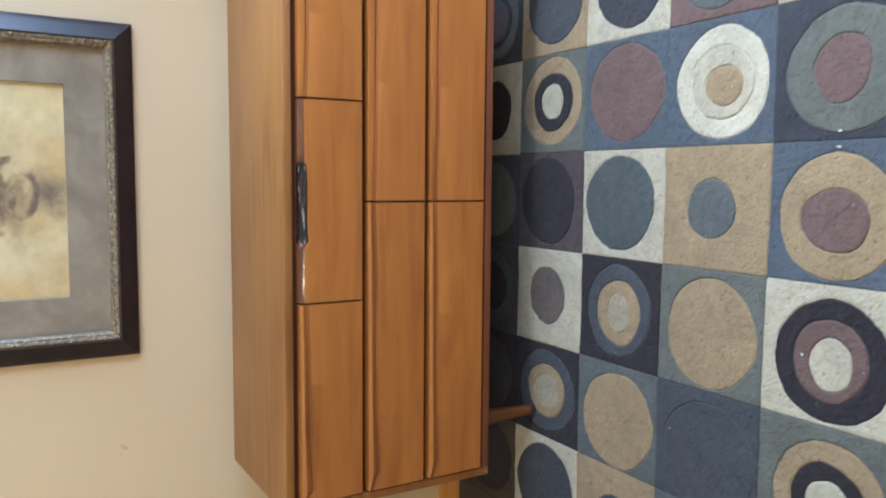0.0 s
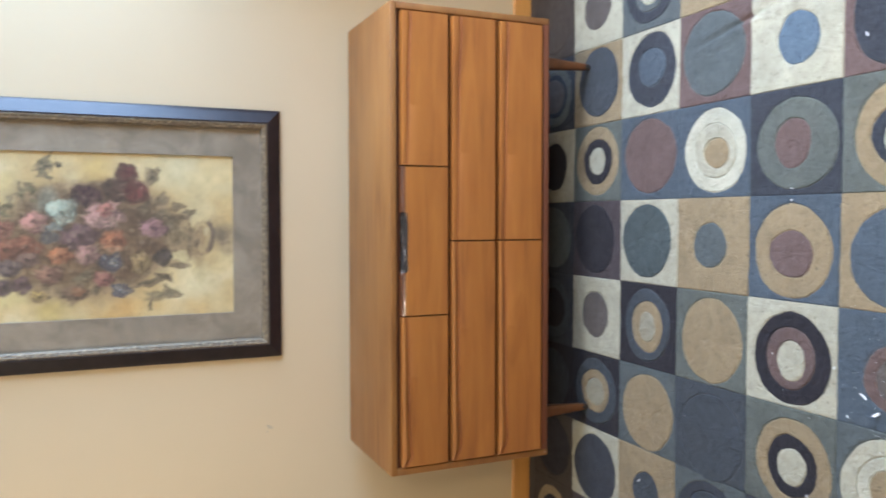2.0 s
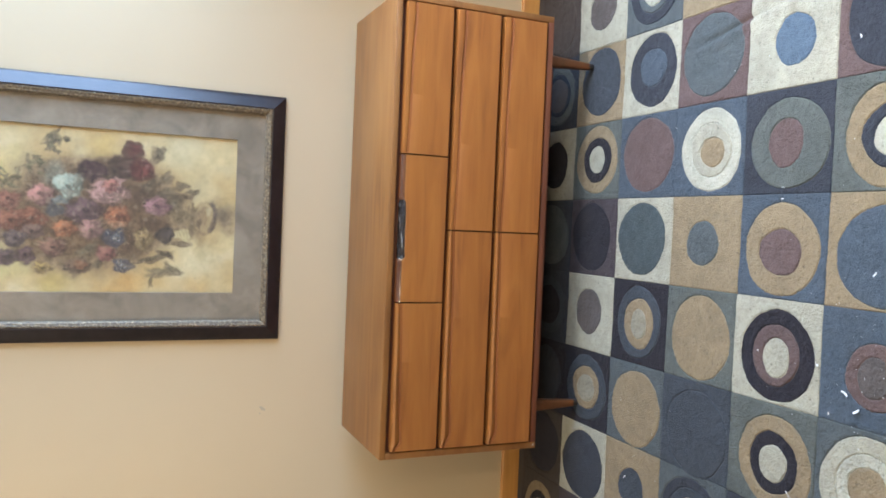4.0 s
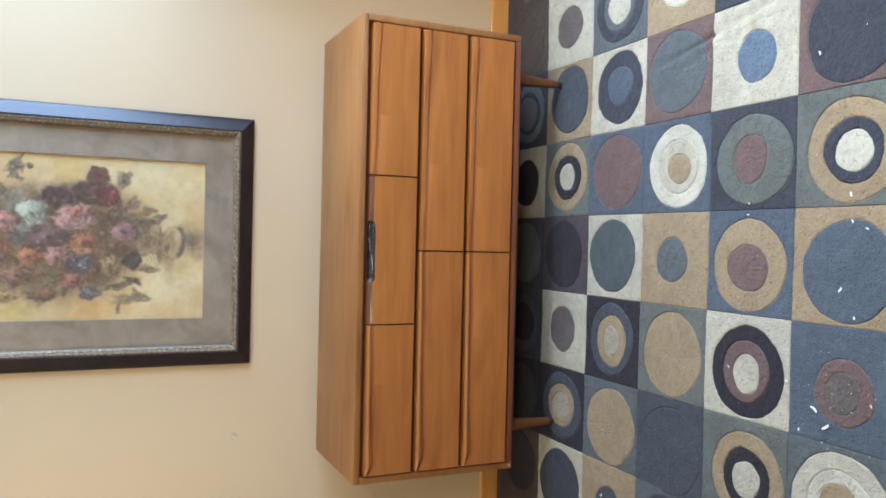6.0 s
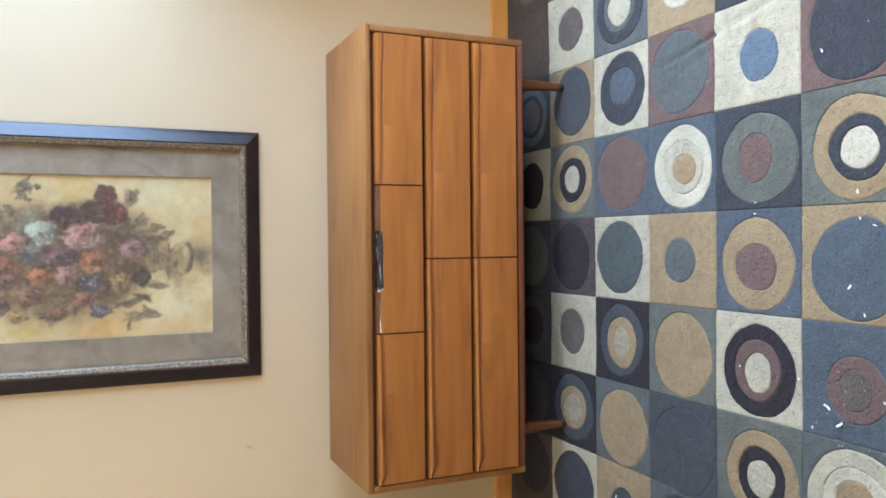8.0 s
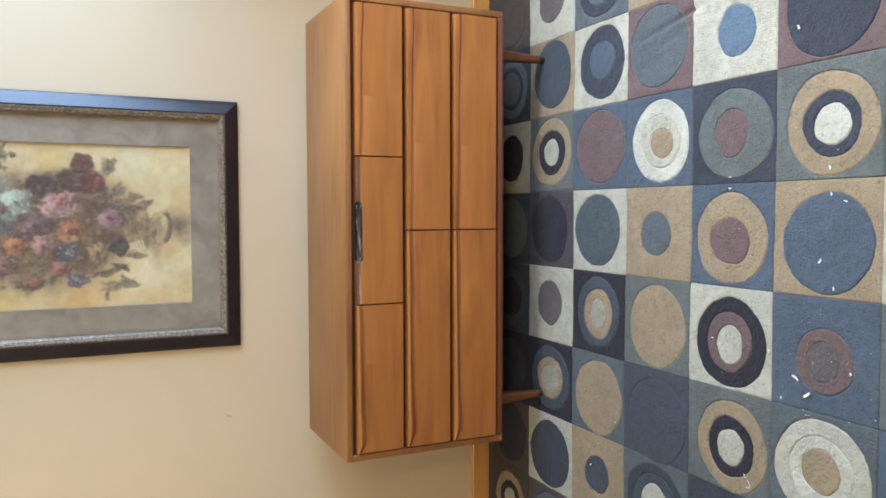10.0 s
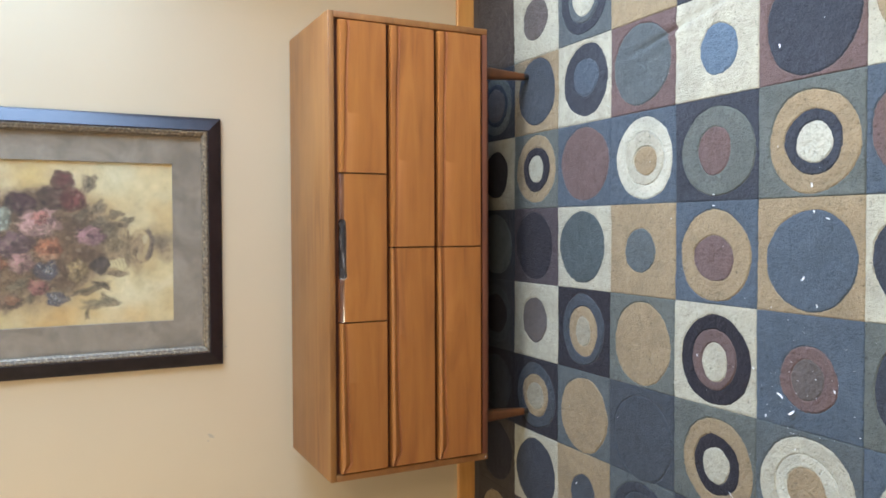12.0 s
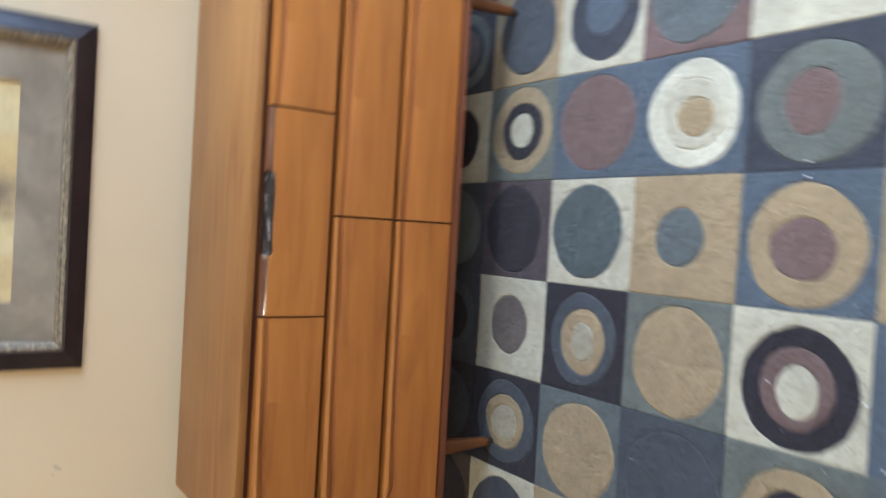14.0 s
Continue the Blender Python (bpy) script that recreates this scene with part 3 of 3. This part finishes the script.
wash(780, 480, 70, 50, (164, 138, 92), 20, 0.16)
# urn: banded belly, neck and rim, with the dark shade behind its foot
for k in range(9):
    daub(640 + k * 14, 410, 16, 104 - k * 6, tint((184, 158, 110), 0.82 + 0.05 * (k % 3)), 0.55, 0.6)
daub(690, 480, 44, 26, (214, 194, 142), 0.7, 0.6)
for k in range(5):
    daub(666 + k * 15, 470 + 6 * (k % 2), 3, 26, (138, 112, 76), 0.3, 0.9, 0.3)
daub(690, 308, 52, 14, (112, 94, 70), 0.6, 0.8)
daub(688, 520, 50, 12, (104, 86, 64), 0.6, 0.8)
daub(735, 410, 8, 84, (120, 100, 74), 0.45, 0.9)
daub(790, 400, 46, 68, (182, 156, 112), 0.8, 0.4)
for k in range(32):
    a = k / 32 * math.tau
    daub(790 + 48 * math.cos(a), 400 + 70 * math.sin(a), 8, 11, (128, 104, 74), 0.20, 1.1)
    daub(688 + 62 * math.cos(a), 412 + 108 * math.sin(a), 8, 11, (128, 104, 74), 0.16, 1.1)
daub(782, 398, 30, 46, (158, 130, 92), 0.6, 0.8)
daub(768, 425, 9, 26, (112, 92, 70), 0.6, 0.7)
daub(806, 372, 10, 22, (206, 186, 142), 0.6, 0.7)
for k in range(16):
    a = -1.15 + 2.3 * k / 15
    daub(800 + 40 * math.cos(a), 392 + 66 * math.sin(a), 11, 17, (82, 78, 84), 0.26, 1.1)
# leaves round the edge
spray(135, 95, 62, (124, 120, 88), 10)
leaf(118, 60, 48, 15, 0.9, (112, 112, 84))
spray(40, 190, 60, (142, 136, 94), 9)
spray(-60, 250, 60, (138, 132, 92), 9)
spray(-150, 240, 60, (134, 128, 90), 10)
spray(-210, 430, 46, (106, 106, 76), 7)
wash(120, 215, 60, 40, (146, 150, 130), 14, 0.3)
for px, py, long, wide, angle in ((570, 132, 42, 30, 1.2), (590, 105, 24, 16, 0.2), (612, 232, 38, 26, 0.5), (682, 262, 34, 20, 0.1), (738, 286, 34, 14, 0.1), (540, 272, 46, 30, 0.8), (612, 308, 62, 36, 0.3), (655, 345, 48, 30, 0.9)):
    leaf(px, py, long, wide, angle, (130, 117, 88))
leaf(566, 592, 92, 16, 0.25, (104, 98, 76))
leaf(604, 652, 76, 24, 0.05, (136, 130, 98))
leaf(648, 628, 40, 16, -0.3, (124, 118, 90))
leaf(560, 690, 34, 10, 1.3, (140, 130, 92))
leaf(622, 572, 44, 14, -0.5, (82, 76, 64))
leaf(275, 566, 52, 30, 0.6, (128, 120, 92))
leaf(330, 610, 40, 18, 1.1, (116, 108, 84))
# dark hollows between the blooms
for px, py, rx, ry in ((370, 190, 105, 52), (505, 312, 36, 42), (450, 512, 28, 42), (330, 340, 60, 30), (560, 440, 60, 34), (210, 420, 60, 34), (480, 560, 70, 34)):
    daub(px, py, rx, ry, (92, 68, 54), 0.50, 0.9, rnd.uniform(-0.3, 0.3))
# blooms
ball(290, 208, 61, 49, (96, 64, 70))
ball(428, 186, 65, 53, (104, 78, 66))
ball(465, 110, 49, 42, (118, 56, 56))
ball(506, 196, 53, 56, (138, 64, 60))
rose(75, 322, 61, 46, (194, 138, 122))
rose(192, 276, 63, 59, (178, 192, 170), 6, (110, 120, 104))
daub(160, 345, 38, 16, (130, 154, 154), 0.7, 0.6)
daub(140, 386, 42, 28, (84, 98, 104), 0.75, 0.6)
rose(262, 388, 78, 55, (122, 92, 96), 9)
rose(366, 296, 85, 61, (202, 154, 142), 8, (188, 108, 92))
rose(372, 270, 36, 27, (198, 124, 108), 5)
rose(575, 356, 61, 44, (172, 124, 128), 7)
rose(405, 402, 61, 42, (194, 118, 74), 6)
daub(400, 440, 46, 15, (208, 146, 100), 0.6, 0.7)
rose(180, 470, 53, 40, (202, 126, 76), 6)
rose(290, 470, 53, 46, (180, 134, 122), 6)
rose(40, 428, 65, 49, (164, 100, 70), 8)
rose(-50, 440, 70, 53, (168, 104, 76), 8)
rose(-60, 350, 53, 42, (176, 112, 88), 7)
rose(40, 486, 51, 34, (142, 112, 100), 7)
rose(-30, 520, 49, 38, (120, 104, 104), 7)
rose(520, 506, 44, 51, (180, 152, 96), 5)
ball(615, 482, 42, 36, (100, 92, 88))
lace(394, 500, 53, 44, (76, 84, 98))
rose(130, 552, 56, 42, (150, 108, 90), 9, (70, 54, 48))
rose(18, 592, 42, 36, (122, 94, 98), 5)
rose(90, 642, 40, 29, (198, 168, 98), 5)
rose(-70, 600, 53, 36, (116, 96, 98), 6)
rose(360, 572, 46, 36, (178, 112, 100), 6)
lace(430, 626, 44, 36, (84, 90, 104))
rose(235, 632, 61, 40, (128, 104, 82), 6, (70, 58, 50))
daub(250, 626, 26, 22, (188, 128, 86), 0.7, 0.6)
for k in range(30):
    daub(rnd.gauss(300, 170), rnd.gauss(430, 110), 14, 1.6, (196, 180, 140), 0.4, 0.6, rnd.uniform(0, 3))


def mottle(size, seed):
    """Smooth random field between 0 and 1 over the canvas, with patches of the given size in metres."""
    gen = np.random.default_rng(seed)
    g = gen.random((int(CH / size) + 3, int(CW / size) + 3))
    a, c = VV / size, UU / size
    j, i = a.astype(int), c.astype(int)
    fa, fc = a - j, c - i
    fa, fc = fa * fa * (3 - 2 * fa), fc * fc * (3 - 2 * fc)
    return (g[j, i] * (1 - fc) + g[j, i + 1] * fc) * (1 - fa) + (g[j + 1, i] * (1 - fc) + g[j + 1, i + 1] * fc) * fa


# ragged edges, dry-brush breaks and small lights that run through the bouquet
wet = np.clip(np.abs(paintwork - bare).sum(axis=2) * 3 - 0.8, 0, 1)
du = (mottle(0.024, 1) - 0.5) * 0.009 + (mottle(0.009, 2) - 0.5) * 0.004
dv = (mottle(0.024, 3) - 0.5) * 0.009 + (mottle(0.009, 4) - 0.5) * 0.004
jj = np.clip(((VV + dv) / CH * (NV - 1)).round().astype(int), 0, NV - 1)
ii = np.clip(((UU + du) / CW * (NU - 1)).round().astype(int), 0, NU - 1)
paintwork, wet = paintwork[jj, ii], wet[jj, ii]
tone = 1 + wet * (0.4 * (mottle(0.016, 5) - 0.5) + 0.45 * (mottle(0.007, 6) - 0.5)) + 0.16 * (mottle(0.03, 7) - 0.5)
paintwork = np.clip(paintwork * tone[..., None], 0, 1)
gaps = (wet * np.clip((mottle(0.012, 8) - 0.66) * 4, 0, 1) * 0.22)[..., None]
paintwork = paintwork * (1 - gaps) + lin(70, 60, 48) * gaps
flecks = (wet * np.clip((mottle(0.008, 9) - 0.74) * 5, 0, 1) * 0.22)[..., None]
paintwork = paintwork * (1 - flecks) + lin(208, 190, 158) * flecks
umber = paintwork.mean(axis=2, keepdims=True) * np.array([1.12, 1.0, 0.78])
paintwork = (paintwork + (umber - paintwork) * 0.30 * wet[..., None]) * (0.92 - 0.18 * wet[..., None])
paintwork = np.clip(paintwork * (1 + wet[..., None] * np.array([0.10, -0.01, -0.10])), 0, 1)
grid_v = np.stack([UU - CW / 2, np.full_like(UU, -0.0046), VV + M1 - 0.006], axis=-1).reshape(-1, 3)
idx = np.arange(NU * NV).reshape(NV, NU)
quads = np.stack([idx[:-1, :-1], idx[:-1, 1:], idx[1:, 1:], idx[1:, :-1]], axis=-1).reshape(-1, 4)
me = bpy.data.meshes.new("painted_surface")
me.vertices.add(len(grid_v))
me.vertices.foreach_set("co", grid_v.ravel())
me.loops.add(quads.size)
me.loops.foreach_set("vertex_index", quads.ravel().astype(np.int32))
me.polygons.add(len(quads))
me.polygons.foreach_set("loop_start", np.arange(0, quads.size, 4, dtype=np.int32))
me.update(calc_edges=True)
attr = me.attributes.new("pigment", "FLOAT_COLOR", "POINT")
attr.data.foreach_set("color", np.concatenate([paintwork.reshape(-1, 3), np.ones((NU * NV, 1))], axis=1).ravel())
me.materials.append(PIGMENT)
ob = new("painted_surface", me)
ob.parent = picture
tagged(ob, "painted urn of red, pink and orange flowers")

# ---- scraps on the rug ----
def scrap(x, y, length, width, turn, curl, kind):
    bm = bmesh.new()
    n = 6
    top = []
    for k in range(n + 1):
        u = k / n - 0.5
        top.append([bm.verts.new((u * length, s * width / 2 * (1 - 0.4 * abs(u)), 0.0042 + curl * u * u * 4)) for s in (-1, 1)])
    for a, c in zip(top, top[1:]):
        bm.faces.new((a[0], a[1], c[1], c[0]))
    r = bmesh.ops.extrude_face_region(bm, geom=bm.faces[:])
    bmesh.ops.translate(bm, vec=(0, 0, -0.0025), verts=[e for e in r["geom"] if isinstance(e, bmesh.types.BMVert)])
    ob = part("paper_scrap", bm, PAPER, None)
    ob.location, ob.rotation_euler = (x, y, 0), (0, 0, turn)
    tagged(ob, kind, "scrap", "scraps on the rug")


scrap(-0.343, -1.062, 0.019, 0.0035, 1.0, 0.003, "thin white paper sliver lying on the rug")
scrap(-0.377, -1.097, 0.018, 0.0050, -0.9, 0.004, "small curled white paper scrap on the rug")
for sx, sy, ln, tn in ((-0.307, -1.208, 0.012, 0.5), (-0.056, -1.123, 0.02, -0.6), (-0.118, -1.16, 0.013, 0.2), (0.499, -1.051, 0.016, 0.3), (0.083, -1.187, 0.014, 1.2),
                       (-0.801, -0.24, 0.016, -0.6), (0.161, -1.144, 0.017, 0.2), (0.121, -0.845, 0.012, 1.4), (0.151, -0.846, 0.012, 1.5), (-0.40, -1.02, 0.01, 0.2),
                       (-0.29, -0.98, 0.01, 0.9), (0.10, -1.15, 0.012, 0.4), (-0.285, -0.79, 0.008, 0.8)):
    scrap(sx, sy, ln * 0.6, ln * 0.16, tn, 0.002, "tiny white fleck of lint on the rug")

# a loose white thread, looped on the pile
bm = bmesh.new()
loops = []
for k in range(25):
    u = k / 24
    x = -0.628 - 0.030 * u + 0.006 * math.sin(u * 6.0)
    y = -0.918 + 0.011 * math.sin(u * 6.0 + 0.6)
    loops.append([bm.verts.new((x + 0.0006 * math.cos(a), y + 0.0006 * math.cos(a), 0.0050 + 0.0006 * math.sin(a))) for a in [q / 6 * math.tau for q in range(6)]])
for a, c in zip(loops, loops[1:]):
    for k in range(6):
        bm.faces.new((a[k], a[(k + 1) % 6], c[(k + 1) % 6], c[k]))
bm.faces.new(loops[0][::-1])
bm.faces.new(loops[-1])
tagged(part("thread", bm, PAPER, None), "loose curled white thread lying on the rug", "thread", "scraps on the rug")

# fine lint strewn over the pile
lint = bmesh.new()
lrnd = random.Random(21)
for k in range(90):
    if k < 50:
        lx, ly = lrnd.gauss(-0.30, 0.10), lrnd.gauss(-1.10, 0.09)
    else:
        lx, ly = lrnd.uniform(-0.9, 0.8), lrnd.uniform(-1.35, -0.2)
    q = lrnd.uniform(0.0004, 0.0009)
    a = lrnd.uniform(0, 3.14)
    g = bmesh.ops.create_cube(lint, size=1.0, matrix=Matrix.Translation((lx, ly, 0.0050)) @ Matrix.Rotation(a, 4, "Z") @ Matrix.Diagonal((q * lrnd.uniform(1, 4), q, 0.0008, 1)))
lint_ob = part("lint", lint, PAPER, None)
tagged(lint_ob, "fine white lint and thread bits on the rug", "lint", "", "stuff")

# ---- rug ----
rug = thing("rug", (0, 0, 0), "large tufted rug of coloured squares with concentric circles", "rug")
TX, TY = 0.2755, 0.2885
RX0, RY0 = -0.1415, 0.456            # west edge of row 0, wall-side edge of the rug


def pile_height(x, y):
    z = 0.0035 * noise.noise((x * 2.3, y * 2.3, 0.3)) + 0.0018 * noise.noise((x * 14, y * 14, 1.7)) + 0.0014 * noise.noise((x * 48, y * 48, 4.1)) + 0.0013 * noise.noise((x * 105, y * 105, 2.9))
    ax, ay, bx, by = 0.583, -0.50, 0.69, -1.02
    L = math.hypot(bx - ax, by - ay)
    s = ((x - ax) * (bx - ax) + (y - ay) * (by - ay)) / L
    dd = ((x - ax) * (by - ay) - (y - ay) * (bx - ax)) / L
    if -0.05 < s < L + 0.05:
        fade = max(0.0, 1 - ((s - L / 2) / (L / 2 + 0.05)) ** 2)
        z += fade * (-0.0095 * math.exp(-(dd / 0.007) ** 2) + 0.0036 * math.exp(-((dd - 0.020) / 0.014) ** 2) + 0.0026 * math.exp(-((dd + 0.020) / 0.014) ** 2))
    return z


def ring_mesh(cx, cy, inner, outer, outline, n, dense, lift):
    """A carved piece of pile between two wobbling outlines, with rolled edges. outer None: out to the tile's border; inner None: a full disc."""
    hx, hy = TX / 2, TY / 2
    g, e, dip = 0.0015, 0.032, 0.0032
    bm = bmesh.new()
    steps = [(0.0, g, -dip), (0.0, g + e * 0.12, -dip * 0.55), (0.0, g + e * 0.45, -dip * 0.12), (0.0, g + e, 0.0)] if inner else []
    steps += [(k / (dense + 1), 0.0, 0.0) for k in range(1, dense + 1)]
    steps += [(1.0, -g - e, 0.0), (1.0, -g - e * 0.45, -dip * 0.12), (1.0, -g - e * 0.12, -dip * 0.55), (1.0, -g, -dip)]
    loops = []
    for frac, off, dz in steps:
        loop = []
        for k in range(n):
            a = k / n * math.tau
            c, s = math.cos(a), math.sin(a)
            ax, ay = outline(a, inner) if inner else (outer[3], outer[4])
            if outer:
                bx, by = outline(a, outer)
            else:
                q = 1.0 / max(abs(c), abs(s))
                bx, by = q * c, q * s
            L = math.hypot(bx - ax, by - ay)
            u = min(1.0, max(0.0, frac + off / L))
            if 0 < frac < 1:
                lo, hi = ((g + e) / L if inner else 0.0), 1 - (g + e) / L
                u = lo + (hi - lo) * frac
            x, y = cx + hx * (ax + (bx - ax) * u), cy + hy * (ay + (by - ay) * u)
            loop.append(bm.verts.new((x, y, dz + (lift if dz > -dip * 0.5 else 0.0) + pile_height(x, y))))
        loops.append(loop)
    for i, (a, c) in enumerate(zip(loops, loops[1:])):
        for k in range(n):
            f = bm.faces.new((a[k], c[k], c[(k + 1) % n], a[(k + 1) % n]))
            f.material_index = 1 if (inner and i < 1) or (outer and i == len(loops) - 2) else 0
    if not inner:
        x, y = cx + hx * outer[3], cy + hy * outer[4]
        cv = bm.verts.new((x, y, lift + pile_height(x, y)))
        for k in range(n):
            bm.faces.new((cv, loops[0][k], loops[0][(k + 1) % n]))
    for f in bm.faces:
        f.smooth = True
    return bm


TILES = {
    (4, -1): "dusk brown.72", (4, 0): "slate tan.72", (4, 1): "cream navy.8", (4, 2): "mauve slate.8", (4, 3): "blue cream.6", (4, 4): "sky tan.8",
    (3, -1): "dusk dusk.8", (3, 0): "cream brown.55", (3, 1): "slate navy.86 slate.58 cream.42", (3, 2): "tan ivory.58 blue.42", (3, 3): "navy ivory.80", (3, 4): "sky mauve.7",
    (2, -1): "navy moss.84 navy.62 brown.48", (2, 0): "tan steel,87,84,8,-3", (2, 1): "cream navy,86,83,3,-6 blue,45,46,10,-7", (2, 2): "mauve slate,89,86,3,2", (2, 3): "cream sky,49,45,-10,-8", (2, 4): "mauve navy,90,88,-4,-3", (2, 5): "cream tan.85 cream.5",
    (1, -1): "cream black.66", (1, 0): "moss tan,89,88,4,-1 black,58,60,3,-4 cream,35,34,4,-3", (1, 1): "blue mauve,87,90,3,-3", (1, 2): "blue ivory,88,86,-2,-6 cream,58,58,-2,-8 tan,32,34,-7,-12", (1, 3): "navy moss,87,87,-5,-5 mauve,47,39,-3,2", (1, 4): "moss tan,87,85,-7,-7 navy,56,53,-8,-8 ivory,36,33,-9,-10", (1, 5): "blue mauve.90",
    (0, -1): "navy slate.85", (0, 0): "plum black,89,84,1,8", (0, 1): "cream teal,88,84,2,7", (0, 2): "tan slate,48,46,-2,5", (0, 3): "blue tan,88,86,-6,0 mauve,45,48,-11,2", (0, 4): "tan blue,86,85,-8,-4", (0, 5): "cream navy.88 blue.5",
    (-1, -1): "navy steel.82 black.58", (-1, 0): "cream brown,61,54,3,4", (-1, 1): "black steel,86,80,1,1 tan,60,55,-2,0 sand,36,28,-3,-1", (-1, 2): "moss tan,90,86,-5,-3", (-1, 3): "cream black,88,84,-8,-4 mauve,59,54,-7,-2 cream,38,31,-12,-4", (-1, 4): "blue mauve,58,53,-10,-3 brown,36,30,-11,-1", (-1, 5): "moss navy.85 steel.5",
    (-2, -1): "black navy.8", (-2, 0): "black steel,86,86,0,-2 tan,57,57,1,-1 sand,36,38,-1,-1", (-2, 1): "slate tan,91,88,-7,-4", (-2, 2): "steel steel,92,90,-12,-6", (-2, 3): "moss tan,90,83,-11,-10 black,60,54,-12,-8 cream,36,32,-13,-8", (-2, 4): "slate cream.90 ivory.60 tan.38", (-2, 5): "blue cream.8",
    (-3, -1): "dusk black.86", (-3, 0): "cream navy,90,90,-8,1", (-3, 1): "tan steel.46", (-3, 2): "slate navy.88 steel.66 cream.42", (-3, 3): "navy cream.70", (-3, 4): "cream blue.8",
    (-4, -1): "dusk tan.78 black.52 cream.3", (-4, 0): "plum slate.8", (-4, 1): "tan navy.85", (-4, 2): "cream mauve.6",
}
pool = sorted(set(TILES.values()))
backing = bmesh.new()
box(backing, RX0 - 5 * TX - 0.005, RX0 + 6 * TX + 0.005, RY0 - 10 * TY - 0.005, RY0 + 0.005, FLOOR_Z, -0.0105)
part("backing", backing, SUBFLOOR, rug, "dark woven rug backing")
trnd = random.Random(5)
for r in range(-5, 6):
    for c in range(-1, 9):
        spec = TILES.get((r, c)) or trnd.choice(pool)
        base, *rings = spec.split()
        cx, cy = RX0 + (r + 0.5) * TX, RY0 - (c + 1.5) * TY
        radii = []
        for item in rings:
            if "," in item:
                colour, *num = item.split(",")
                radii.append((colour, *[int(q) / 100 for q in num]))
            else:
                colour = item.rstrip("0123456789.")
                radii.append((colour, float(item[len(colour):]), float(item[len(colour):]), 0.0, 0.0))
        p = [trnd.uniform(0, math.tau) for _ in range(4)]
        m = [trnd.uniform(0.5, 1.0) for _ in range(3)]

        def outline(a, ring, p=p, m=m):
            """Point of a ring's wobbling outline, in half tiles from the tile's middle."""
            _, rx, ry, dx, dy = ring
            k = 0.011 / max(0.45, rx) + 0.005
            w = 1 + k * (m[0] * math.sin(2 * a + p[0] + rx * 4) + 0.9 * m[1] * math.sin(3 * a + p[1] + rx * 9) + 0.6 * m[2] * math.sin(5 * a + p[2] + rx * 15)) + 0.004 * math.sin(11 * a + p[3]) + 0.016 * noise.noise((rx * 30 * math.cos(a) + p[0] * 9, ry * 34 * math.sin(a), p[1] * 7)) + 0.010 * noise.noise((rx * 95 * math.cos(a) + p[2] * 5, ry * 95 * math.sin(a), p[0] * 3)) / max(0.5, rx)
            return dx + rx * w * math.cos(a), dy + ry * w * math.sin(a)

        fine = (r, c) in ((2, 2), (2, 3), (2, 4), (3, 3), (3, 4))
        n, dense = (192, 14) if fine else (168, 10) if -5 < r < 5 and c < 6 else (64, 3)
        tile = part("tile", ring_mesh(cx, cy, radii[0], None, outline, n, max(2, dense // 2), trnd.uniform(-0.0008, 0.0004)), [PILE[base], LIT_CUT[base]], rug, "", 0)
        for k, ring in enumerate(radii):
            inner = radii[k + 1] if k + 1 < len(radii) else None
            part("ring" if inner else "circle", ring_mesh(cx, cy, inner, ring, outline, n, dense, trnd.uniform(-0.0006, 0.0008)), [PILE[ring[0]], LIT_CUT[ring[0]]], tile, "", 0)
